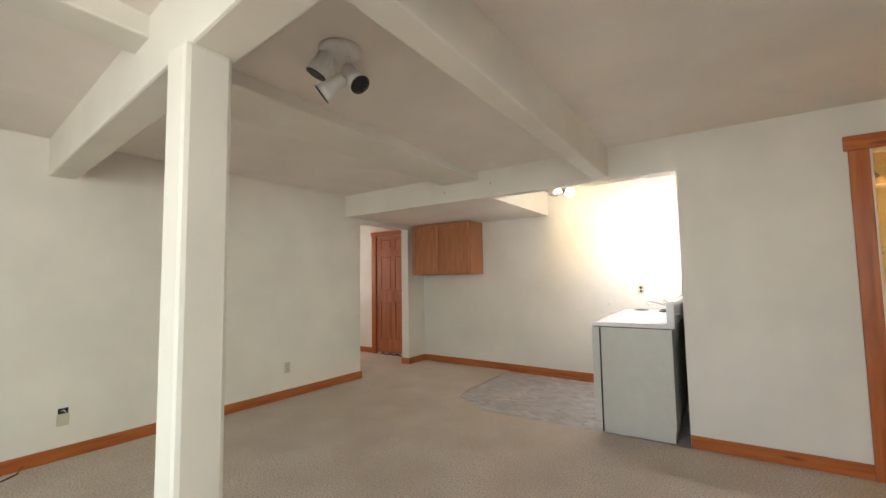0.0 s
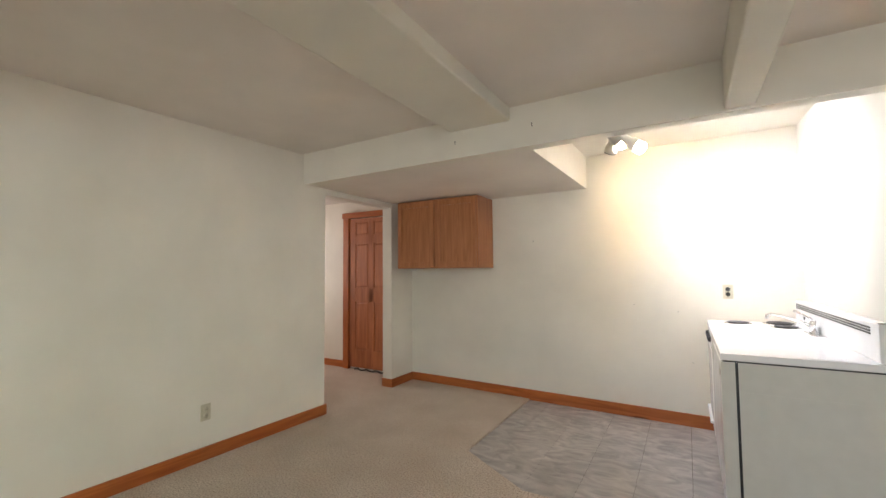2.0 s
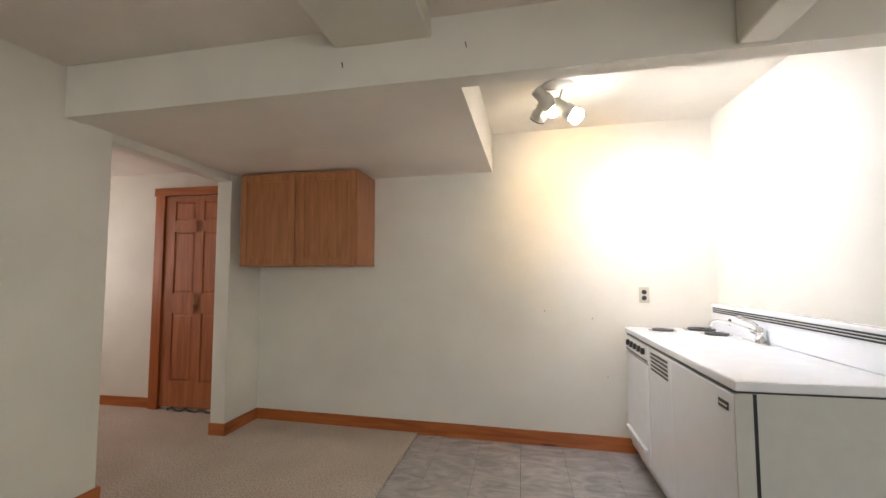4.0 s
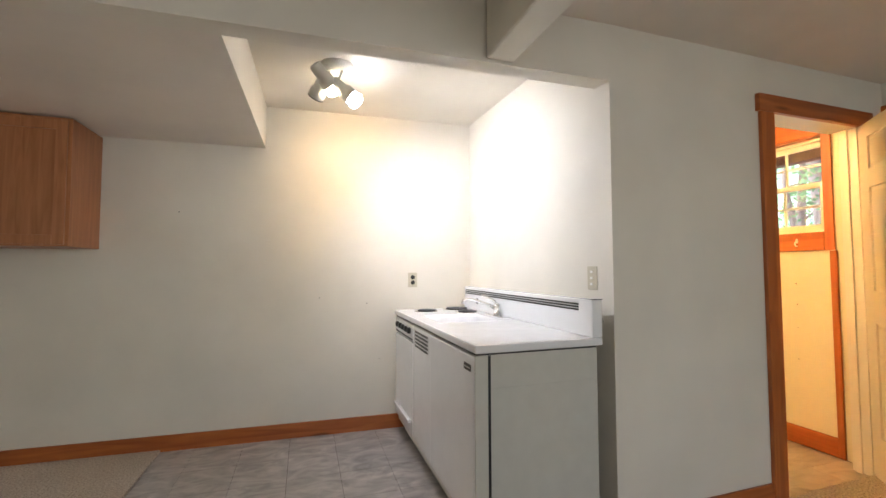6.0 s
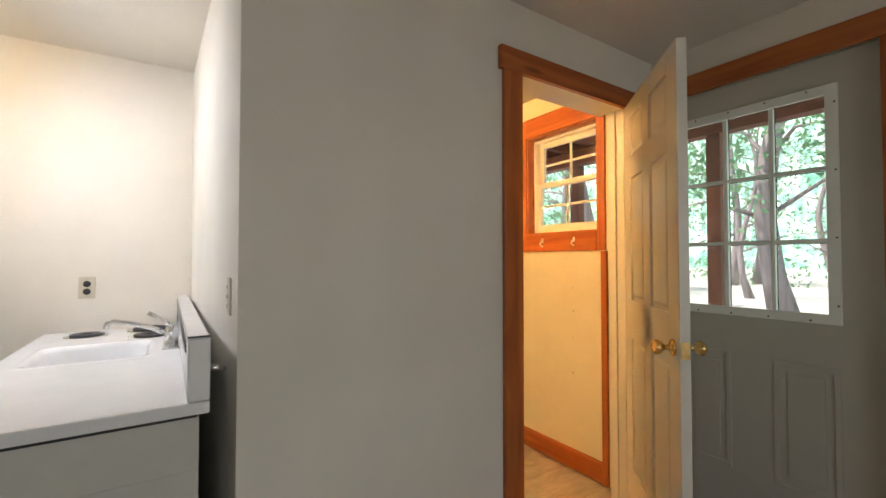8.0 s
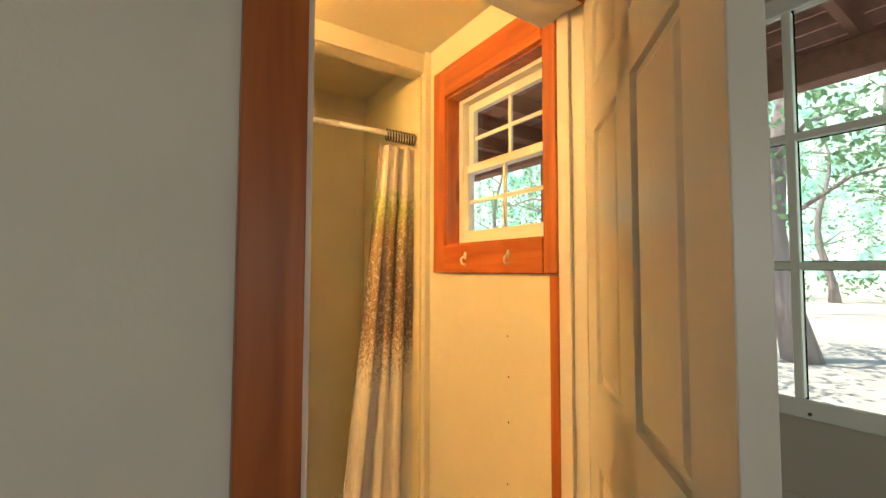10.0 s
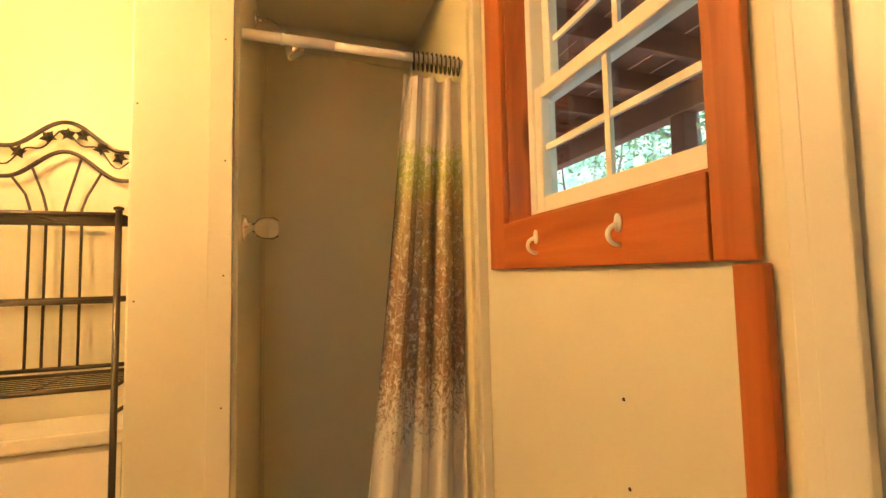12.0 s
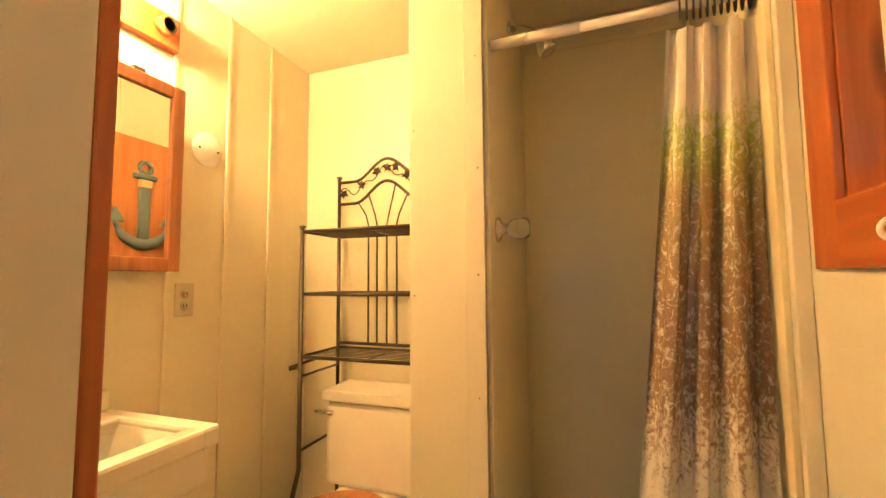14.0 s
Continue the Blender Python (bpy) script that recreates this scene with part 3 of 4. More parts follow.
a0, a1, c0, c1 = y0 + 0.013, y1 - 0.013, z0 + 0.013, z1 - 0.013
f = box(BX + 0.062, BX + 0.135, a0 - 0.012, a0 + 0.022, c0 - 0.012, c1 + 0.012, 0.002)
box(BX + 0.062, BX + 0.135, a1 - 0.022, a1 + 0.012, c0 - 0.012, c1 + 0.012, 0.002, f)
box(BX + 0.062, BX + 0.135, a0 + 0.022, a1 - 0.022, c0 - 0.012, c0 + 0.02, 0.002, f)
box(BX + 0.062, BX + 0.135, a0 + 0.022, a1 - 0.022, c1 - 0.016, c1 + 0.012, 0.002, f)
part("window_frame", f, VINYL, win)


def sash(x, s0, s1):
    b0, b1 = a0 + 0.022, a1 - 0.022
    s = box(x, x + 0.03, b0, b0 + 0.032, s0, s1, 0.003)
    box(x, x + 0.03, b1 - 0.032, b1, s0, s1, 0.003, s)
    box(x, x + 0.03, b0 + 0.032, b1 - 0.032, s0, s0 + 0.036, 0.003, s)
    box(x, x + 0.03, b0 + 0.032, b1 - 0.032, s1 - 0.036, s1, 0.003, s)
    ob = part("sash", s, VINYL, win)
    m = (b0 + b1) / 2
    part("muntin", box(x + 0.010, x + 0.02, m - 0.008, m + 0.008, s0 + 0.036, s1 - 0.036), VINYL, ob)
    zz = (s0 + s1) / 2
    part("muntin", box(x + 0.011, x + 0.019, b0 + 0.032, m - 0.008, zz - 0.008, zz + 0.008), VINYL, ob)
    part("muntin", box(x + 0.011, x + 0.019, m + 0.008, b1 - 0.032, zz - 0.008, zz + 0.008), VINYL, ob)
    p = part("pane", box(x + 0.022, x + 0.026, b0 + 0.03, b1 - 0.03, s0 + 0.034, s1 - 0.034), GLASS, ob)
    p.visible_shadow = False
    return ob


sash(BX + 0.068, c0 + 0.02, 1.815)
sash(BX + 0.10, 1.785, c1 - 0.016)


def coat_hook(y):
    h = thing("coat_hook", (xf, y, 1.39), "white metal coat hook screwed to the window apron", "coat hook", "hooks under the window")
    part("plate", lathe([(0.008, 0), (0.008, 0.003), (0.0, 0.005)], pose(xf - 0.003, y, 1.408, 0, -90) @ Matrix.Diagonal((2.0, 1, 1, 1)), 14), VINYL, h)
    part("hook", tube([(xf - 0.004 - 0.022 * math.sin(a), y, 1.388 + 0.017 * math.cos(a)) for a in (0.2 + 0.27 * k for k in range(12))], 0.0042), VINYL, h)


coat_hook(0.668)
coat_hook(0.41)

# ---- kitchen unit ----
unit = thing("kitchenette", (-0.37, 0.86, -0.006), "white enamel compact kitchen unit with sink and burners", "kitchen unit")
UX0, UX1, UY0, UY1 = -0.695, -0.065, 0.0, 1.595
body = box(-0.665, -0.09, 0.012, UY1 - 0.005, 0.085, 0.72)
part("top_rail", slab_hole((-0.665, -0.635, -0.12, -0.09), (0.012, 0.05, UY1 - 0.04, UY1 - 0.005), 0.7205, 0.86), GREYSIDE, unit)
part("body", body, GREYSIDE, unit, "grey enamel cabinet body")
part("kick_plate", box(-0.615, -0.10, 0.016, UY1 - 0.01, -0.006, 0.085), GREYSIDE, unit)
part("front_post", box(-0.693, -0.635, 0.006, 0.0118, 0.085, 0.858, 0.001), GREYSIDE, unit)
part("gasket", box(-0.634, -0.622, 0.008, 0.0119, 0.0, 0.858), BLACK, unit)
# worktop with an opening for the sink
sx0, sx1, sy0, sy1 = -0.61, -0.22, 0.72, 1.13
top = slab_hole((UX0, sx0, sx1, UX1), (UY0, sy0, sy1, UY1), 0.868, 0.903)
bmesh.ops.bevel(top, geom=[e for e in top.edges if len(e.link_faces) == 2 and e.calc_face_angle() > 1], offset=0.006, segments=2, affect="EDGES", profile=0.5)
worktop = part("worktop", top, ENAMEL, unit, "white enamel top with faint scratches")
strip = box(UX0 + 0.01, UX1 - 0.03, UY0 + 0.008, 0.03, 0.8605, 0.8678)
box(UX0 + 0.01, -0.64, 0.03, UY1 - 0.01, 0.8605, 0.8678, bm=strip)
part("shadow_strip", strip, BLACK, unit)
bowl = bmesh.new()


def rounded(x0, x1, y0, y1, r, z):
    """A ring of vertices round a rectangle with rounded corners."""
    ring = []
    for cx, cy, a0 in ((x1 - r, y1 - r, 0), (x0 + r, y1 - r, 90), (x0 + r, y0 + r, 180), (x1 - r, y0 + r, 270)):
        for k in range(7):
            a = radians(a0 + 15 * k)
            ring.append(bowl.verts.new((cx + r * math.cos(a), cy + r * math.sin(a), z)))
    return ring


rings = [rounded(sx0 - 0.014 + d, sx1 + 0.014 - d, sy0 - 0.014 + d, sy1 + 0.014 - d, r, z) for d, r, z in ((0, 0.03, 0.9036), (0.012, 0.045, 0.9062), (0.024, 0.055, 0.9025), (0.034, 0.06, 0.885), (0.044, 0.065, 0.79), (0.062, 0.07, 0.757), (0.095, 0.07, 0.745))]
for p, q in zip(rings, rings[1:]):
    for k in range(28):
        bowl.faces.new((p[k], p[(k + 1) % 28], q[(k + 1) % 28], q[k])).smooth = True
bowl.faces.new(rings[-1])
sinkb = part("sink_bowl", bowl, ENAMEL, unit)
part("drain", lathe([(0.04, 0.744), (0.04, 0.748), (0.03, 0.749), (0.025, 0.746)], pose(-0.415, 0.92, 0)), CHROME, sinkb)
# backsplash with its dark vent slots
bs = box(UX1 - 0.055, UX1, UY0, UY1, 0.9035, 1.075, 0.006)
splash = part("backsplash", bs, ENAMEL, unit)
part("cap", box(UX1 - 0.054, UX1, UY0 - 0.001, UY0 + 0.012, 1.0755, 1.079), BLACK, splash)
for k in range(3):
    part("vent_slot", box(UX1 - 0.0575, UX1 - 0.0545, 0.10, UY1 - 0.03, 1.020 + 0.013 * k, 1.028 + 0.013 * k), BLACK, splash)
part("back_outlet", lathe([(0.022, 0), (0.022, 0.003), (0.017, 0.004)], pose(UX1 - 0.055, 1.33, 0.975, 0, -90)), BLACK, splash)
# fronts
oven = part("oven_door", box(-0.69, -0.665, 1.06, UY1 - 0.008, 0.14, 0.735, 0.005), ENAMEL, unit)
part("oven_handle", box(-0.712, -0.6905, 1.10, UY1 - 0.05, 0.215, 0.235, 0.004), ENAMEL, oven)
ctrl = part("control_panel", box(-0.688, -0.665, 1.06, UY1 - 0.008, 0.745, 0.855, 0.004), ENAMEL, unit)
part("control_strip", box(-0.690, -0.6882, 1.07, UY1 - 0.02, 0.752, 0.762), BLACK, ctrl)
for y in (1.14, 1.23, 1.32, 1.41, 1.50):
    kn = part("control_knob", lathe([(0.021, 0), (0.020, 0.014), (0.016, 0.02), (0.0, 0.021)], pose(-0.688, y, 0.808, 0, -90)), BLACK, ctrl)
grp = part("vent_panel", box(-0.688, -0.665, 0.665, 1.052, 0.14, 0.855, 0.005), ENAMEL, unit)
for k in range(5):
    part("vent_slot", box(-0.690, -0.6875, 0.715, 1.0, 0.728 + 0.022 * k, 0.740 + 0.022 * k), BLACK, grp)
fd = part("fridge_door", box(-0.693, -0.665, 0.014, 0.655, 0.14, 0.855, 0.008), ENAMEL, unit)
part("badge", box(-0.6955, -0.693, 0.05, 0.13, 0.785, 0.815, 0.001), IRON, fd)
part("badge_mark", box(-0.6965, -0.6957, 0.058, 0.122, 0.797, 0.803), CHROME, fd)


def burner(x, y, r):
    b = part("burner", lathe([(r, 0.903), (r, 0.907), (r - 0.012, 0.9085), (r - 0.016, 0.905)], pose(x, y, 0), 28), CHROME, worktop)
    turns = [(x + (0.018 + (r - 0.04) * k / 70) * math.cos(k * 0.36), y + (0.018 + (r - 0.04) * k / 70) * math.sin(k * 0.36), 0.913) for k in range(71)]
    part("coil", tube(turns, 0.006, 6), COIL, b)


burner(-0.24, 1.47, 0.105)
burner(-0.50, 1.40, 0.088)
burner(-0.24, 1.24, 0.088)
# tap
fa = part("faucet", box(-0.185, -0.115, 0.79, 1.05, 0.9035, 0.914, 0.004), CHROME, unit, "chrome single-lever faucet")
part("faucet_body", lathe([(0.026, 0.914), (0.026, 0.96), (0.022, 0.985), (0.0, 0.992)], pose(-0.15, 0.92, 0)), CHROME, fa)
part("spout", tube([(-0.16, 0.92, 0.955), (-0.22, 0.93, 0.985), (-0.30, 0.94, 1.012), (-0.355, 0.947, 1.022), (-0.378, 0.95, 1.014), (-0.382, 0.951, 0.99)], [0.012, 0.011, 0.010, 0.010, 0.011, 0.012], 10), CHROME, fa)
part("lever", tube([(-0.15, 0.92, 0.985), (-0.18, 0.945, 1.015), (-0.235, 0.985, 1.045)], [0.010, 0.008, 0.010], 8), CHROME, fa)
part("water_pipe", tube([(-0.062, 0.03, 0.985), (-0.045, 0.035, 0.982), (-0.028, 0.05, 0.97)], 0.009), CHROME, unit)

# wall cabinet
cab = thing("wall_cabinet", (-3.17, 1.6, 1.35), "oak veneer two-door wall cabinet under the soffit", "cabinet")
part("body", prism([(-3.675, 1.385), (-2.665, 1.385), (-2.665, back(-2.665) - 0.001), (-3.675, back(-3.675) - 0.001)], 1.352, 2.105, 0.002), OAK, cab)
for x0, x1 in ((-3.668, -3.19), (-3.16, -2.682)):
    d = box(x0, x0 + 0.055, 1.366, 1.3845, 1.362, 2.085, 0.003)
    box(x1 - 0.055, x1, 1.366, 1.3845, 1.362, 2.085, 0.003, d)
    box(x0 + 0.055, x1 - 0.055, 1.366, 1.3845, 1.362, 1.417, 0.003, d)
    box(x0 + 0.055, x1 - 0.055, 1.366, 1.3845, 2.03, 2.085, 0.003, d)
    dd = part("cabinet_door", d, OAK, cab)
    part("panel", box(x0 + 0.05, x1 - 0.05, 1.377, 1.3845, 1.41, 2.035, 0.002), OAK, dd)

# outlets, switch, nails


def duplex(base, turn, label, slots=True, material=IVORY):
    """A wall plate that faces its own -y."""
    o = thing("wall_outlet", base, label, "outlet", turn=turn)
    p = part("plate", box(-0.036, 0.036, -0.006, 0, -0.058, 0.058, 0.003), material, o)
    for z in (-0.021, 0.021):
        s = part("socket", lathe([(0.017, 0), (0.017, 0.002), (0.0, 0.0021)], pose(0, -0.006, z, 90), 16), BLACK if slots else material, p)
        if not slots:
            for x in (-0.006, 0.006):
                part("slot", box(x - 0.001, x + 0.001, -0.0095, -0.0082, z - 0.005, z + 0.006), BLACK, p)
    return o


duplex((-0.535, back(-0.535), 1.13), math.degrees(math.atan(-0.0455)), "ivory double outlet with dark sockets on the kitchen wall")
duplex((west(-0.73), -0.73, 0.33), 90.001, "ivory double outlet above the baseboard", False)
duplex((BXL, 1.01, 1.262), 90.001, "cream double outlet beside the sink", False)
sw = thing("light_switch", (-0.004, 0.14, 1.172), "ivory triple light switch plate in the alcove", "switch", turn=-90.5)
pl = part("plate", box(-0.036, 0.036, -0.006, 0, -0.058, 0.058, 0.003), IVORY, sw)
for z in (-0.03, 0.0, 0.03):
    part("toggle", box(-0.008, 0.008, -0.012, -0.006, z - 0.006, z + 0.006, 0.002), VINYL, pl)
ph = thing("wall_outlet", (west(-2.62), -2.62, 0.30), "open cable outlet with a loose plate", "outlet", turn=90.001)
pl = part("plate", box(-0.036, 0.036, -0.008, 0, -0.058, 0.03, 0.003), IVORY, ph)
part("opening", box(-0.03, 0.03, -0.004, 0, 0.031, 0.07), BLACK, ph)
part("cable", tube([(-0.01, -0.004, 0.05), (0.0, -0.02, 0.06), (0.012, -0.012, 0.04)], 0.003, 6), VINYL, ph)
whole("floor_cable", tube([(LX - 0.07, -2.83, 0.03), (LX - 0.02, -2.87, 0.008), (LX + 0.05, -2.98, 0.006), (LX + 0.12, -3.15, 0.006), (LX + 0.2, -3.4, 0.006)], 0.005, 6), BLACK, "black cable lying on the carpet by the wall", "cable")
for x, z in ((-2.2, 2.225), (-1.64, 2.25)):
    y = -0.0267 * x
    whole("nail", tube([(x, y + 0.005, z), (x, y - 0.012, z + 0.002), (x + 0.004, y - 0.014, z - 0.022)], 0.0022, 6), IRON, "small bent nail in the header beam", "nail", "nails in the header")
for x, z in ((-0.80, 0.52), (-1.25, 1.0), (-2.2, 1.62), (-0.9, 0.95)):
    whole("nail_hole", lathe([(0.004, 0), (0.003, 0.003), (0.0, 0.004)], pose(x, back(x), z, 90), 8), IRON, "tiny dark nail head in the kitchen wall", "nail", "nail heads in the wall")

for y, z in ((0.438, 1.109), (0.433, 0.963), (0.436, 0.80), (0.44, 0.58)):
    whole("nail_hole", lathe([(0.0035, 0), (0.003, 0.0015), (0.0, 0.002)], pose(BX, y, z, 0, -90), 8), IRON, "tiny dark nail head in the cream panel wall", "nail", "nail heads in the panels")
for x, z in ((1.25, 1.336), (1.252, 1.62), (1.25, 1.93), (1.248, 1.02), (1.06, 1.75), (1.062, 1.28)):
    whole("nail_hole", lathe([(0.0022, 0), (0.002, 0.0012), (0.0, 0.002)], pose(x, 1.0 if x < 1.2 else 0.984, z, 90), 8), IRON, "tiny dark nail head in the shower partition", "nail", "nail heads in the panels")

# ---- ceiling spot lamps ----


def spot_cluster(base, heads, label):
    """A round ceiling plate with cylinder heads; each head is given by its mouth and where it looks, and its lens."""
    lampb = thing("ceiling_spotlight", base, label, "spotlight", "three-headed ceiling lamps")
    x, y, z = base
    part("canopy", lathe([(0.10, 0), (0.10, -0.012), (0.088, -0.026), (0.04, -0.03), (0.0, -0.031)], pose(x, y, z), 28), HEAD, lampb)
    for (mx, my, mz), (tx, ty, tz), lens in heads:
        mouth = Vector((mx, my, mz))
        d = (Vector((tx, ty, tz)) - mouth).normalized()
        m = Matrix.Translation(mouth) @ d.to_track_quat("Z", "Y").to_matrix().to_4x4()
        h = part("lamp_head", lathe([(0.028, -0.135), (0.036, -0.128), (0.038, -0.055), (0.047, -0.045), (0.048, 0.0), (0.043, 0.0), (0.041, -0.03), (0.036, -0.035)], m, 24), HEAD, lampb)
        part("rim", lathe([(0.049, -0.001), (0.049, 0.004), (0.043, 0.004), (0.043, -0.001)], m, 24), BLACK if lens is None else HEAD, h)
        part("bulb", lathe([(0.026, -0.03), (0.034, 0.0), (0.044, 0.018), (0.0475, 0.036), (0.044, 0.052), (0.030, 0.064), (0.012, 0.069), (0.0, 0.07)] if lens else [(0.036, -0.03), (0.036, -0.02), (0.02, -0.012), (0.0, -0.01)], m, 20), lens or HEAD, h)
        back_end = mouth - d * 0.09
        part("bracket", tube([back_end, back_end + Vector((0, 0, 0.03)), Vector((x + (mx - x) * 0.35, y + (my - y) * 0.35, z - 0.025))], 0.007), HEAD, h)
    return lampb


spot_cluster((-1.19, 0.92, 2.43), [((-1.235, 0.90, 2.30), (-0.6, 1.3, 1.7), WARM_LENS), ((-1.115, 0.885, 2.24), (-0.02, 0.8, 1.4), COOL_LENS), ((-1.31, 0.98, 2.25), (-1.6, 1.5, 1.7), None)], "white three-headed ceiling spotlight with two lit bulbs")
spot_cluster((-1.205, -2.37, CZ), [((-1.145, -2.30, 2.222), (-0.565, -2.27, 1.522), None), ((-1.30, -2.435, 2.265), (-1.67, -2.685, 1.415), None), ((-1.345, -2.36, 2.205), (-1.965, -2.77, 1.655), None)], "white three-headed ceiling spotlight, switched off")

# ---- bathroom ----
# shower
sh = thing("shower_stall", (1.57, 1.34, 0.0), "beige moulded shower stall", "shower")
w = box(1.267, 1.279, 1.005, BY - 0.001, 0.06, 2.29, 0.002)
part("side_panel", w, SHOWER, sh)
part("side_panel", box(1.911, 1.924, 1.005, BY - 0.001, 0.06, 2.29, 0.002), SHOWER, sh)
part("back_panel", box(1.279, 1.911, BY - 0.014, BY - 0.001, 0.06, 2.29, 0.002), SHOWER, sh)
part("corner_strip", box(1.279, 1.291, BY - 0.026, BY - 0.014, 0.06, 2.29, 0.003), SHOWER, sh)
part("corner_strip", box(1.899, 1.911, BY - 0.026, BY - 0.014, 0.06, 2.29, 0.003), SHOWER, sh)
part("top_strip", box(1.291, 1.899, BY - 0.022, BY - 0.014, 2.27, 2.29, 0.002), SHOWER, sh)
part("shower_tray", box(1.267, 1.924, 1.0, BY - 0.014, -0.006, 0.06, 0.006), SHOWER, sh)
rod = thing("curtain_rod", (1.57, 1.05, 1.99), "white tension rod across the shower opening", "curtain rod")
part("tube", tube([(1.28, 1.045, 1.985), (1.52, 1.045, 1.988)], 0.0145, 14), ROD, rod)
part("tube", tube([(1.40, 1.045, 1.9865), (1.911, 1.045, 1.992)], 0.0125, 14), ROD, rod)
part("collar", tube([(1.375, 1.045, 1.986), (1.385, 1.045, 1.986)], 0.016, 14), ROD, rod)
cur = thing("shower_curtain", (1.8, 1.045, 0.2), "white shower curtain printed with autumn trees, drawn aside", "shower curtain")
b = bmesh.new()
NU, NV = 72, 46
grid = []
for j in range(NV + 1):
    v = j / NV
    z = 1.945 - 1.72 * v
    xl, xr = 1.725 - 0.17 * v ** 1.1, 1.905 - 0.004 * v
    amp = 0.012 + 0.013 * v
    grid.append([b.verts.new((xl + (xr - xl) * (i / NU) + 0.006 * math.sin(i * 0.9 + 3 * v), 1.045 + amp * math.sin(2 * math.pi * (3.6 * i / NU) + 0.5 * math.sin(2.5 * v)) + 0.008 * math.sin(13 * i / NU + 4 * v) + 0.012, z - 0.010 * abs(math.sin(math.pi * 3.6 * i / NU)) * (1 - v))) for i in range(NU + 1)])
for j in range(NV):
    for i in range(NU):
        b.faces.new((grid[j][i], grid[j][i + 1], grid[j + 1][i + 1], grid[j + 1][i])).smooth = True
cl = part("cloth", b, CURTAIN, cur)
# the print follows the cloth in world height
cl.data.transform(Matrix.Translation(BASE[cur]))
cl.location = -BASE[cur]
for k in range(11):
    x = 1.755 + 0.0145 * k
    part("ring", tube([(x + 0.004 * math.sin(a), 1.045 + 0.021 * math.sin(a), 1.982 + 0.028 * math.cos(a)) for a in (2 * math.pi * q / 14 for q in range(15))], 0.0026, 6), IRON, cur)
hd = thing("shower_fixture", (1.28, 1.345, 2.18), "chrome shower head on a bent arm", "shower head")
part("flange", lathe([(0.028, 0), (0.026, 0.006), (0.012, 0.012)], pose(1.279, 1.345, 2.208, 0, 90)), CHROME, hd)
part("arm", tube([(1.28, 1.345, 2.208), (1.325, 1.343, 2.206), (1.362, 1.34, 2.185), (1.385, 1.338, 2.155)], 0.010, 10), CHROME, hd)
part("head", lathe([(0.012, 0.02), (0.018, 0.0), (0.030, -0.035), (0.033, -0.052), (0.028, -0.056), (0.0, -0.055)], pose(1.39, 1.337, 2.145, 0, -28)), CHROME, hd)
tp = thing("shower_tap", (1.279, 1.095, 1.466), "shower tap with a clear crystal knob", "tap")
part("escutcheon", lathe([(0.036, 0), (0.034, 0.008), (0.016, 0.014), (0.015, 0.03)], pose(1.279, 1.095, 1.466, 0, 90)), CHROME, tp)
part("knob", lathe([(0.014, 0.03), (0.024, 0.036), (0.030, 0.052), (0.031, 0.078), (0.024, 0.09), (0.0, 0.092)], pose(1.279, 1.095, 1.466, 0, 90), 8), CRYSTAL, tp)

# toilet
to = thing("toilet", (0.66, 1.35, -0.006), "white toilet with a wooden seat lid", "toilet")
TX0, TX1 = 0.43, 0.90
tk = part("tank", box(TX0 + 0.01, TX1 - 0.01, 1.475, BY - 0.012, 0.47, 0.815, 0.022), PORC, to)
part("tank_lid", box(TX0, TX1, 1.458, BY - 0.006, 0.816, 0.862, 0.012), PORC, to)
part("flush_lever", tube([(TX0 + 0.055, 1.468, 0.768), (TX0 + 0.02, 1.462, 0.77), (TX0 - 0.03, 1.46, 0.772)], [0.012, 0.007, 0.006], 10), CHROME, tk)
bowlp = bmesh.new()
lathe([(0.12, -0.006), (0.11, 0.1), (0.13, 0.25), (0.19, 0.42), (0.195, 0.455), (0.0, 0.456)], pose(0.665, 1.19, 0) @ Matrix.Diagonal((1, 1.25, 1, 1)), 28, bowlp)
box(0.50, 0.83, 1.38, 1.56, 0.36, 0.468, 0.02, bowlp)
part("bowl", bowlp, PORC, to)
seat = lathe([(0.0, 0.462), (0.195, 0.462), (0.205, 0.472), (0.205, 0.492), (0.195, 0.502), (0.0, 0.506)], pose(0.665, 1.19, 0) @ Matrix.Diagonal((1, 1.2, 1, 1)), 36)
part("seat_lid", seat, SEATW, to, "brown wooden seat lid, closed")

# shelf rack over the toilet
rk = thing("toilet_rack", (0.66, 1.5, -0.006), "dark bronze metal shelf rack standing over the toilet", "shelf rack")
RX0, RX1, RF, RB = 0.395, 0.902, 1.365, 1.635


def arch(x, z):
    """The bowed line of the back's two rails."""
    u = (x - RX0) / (RX1 - RX0)
    return z + 0.095 * (0.5 - 0.5 * math.cos(2 * math.pi * min(max((u - 0.17) / 0.66, 0), 1)))


for x in (RX0, RX1):
    part("post", tube([(x, RB, -0.006), (x, RB, 1.815)], 0.0085), IRON, rk)
    part("finial", lathe([(0.013, 0), (0.013, 0.008), (0.0, 0.012)], pose(x, RB, 1.815), 12), IRON, rk)
    part("post", tube([(x - 0.03, RF - 0.06, -0.006), (x - 0.028, RF - 0.055, 0.2), (x - 0.012, RF - 0.02, 0.47), (x, RF, 0.57), (x, RF, 1.545)], 0.0095), IRON, rk)
    part("finial", lathe([(0.014, 0), (0.014, 0.008), (0.0, 0.012)], pose(x, RF, 1.545), 12), IRON, rk)
    for z in (0.935, 0.64):
        part("side_bar", tube([(x, RF, z), (x, RB, z)], 0.006), IRON, rk)
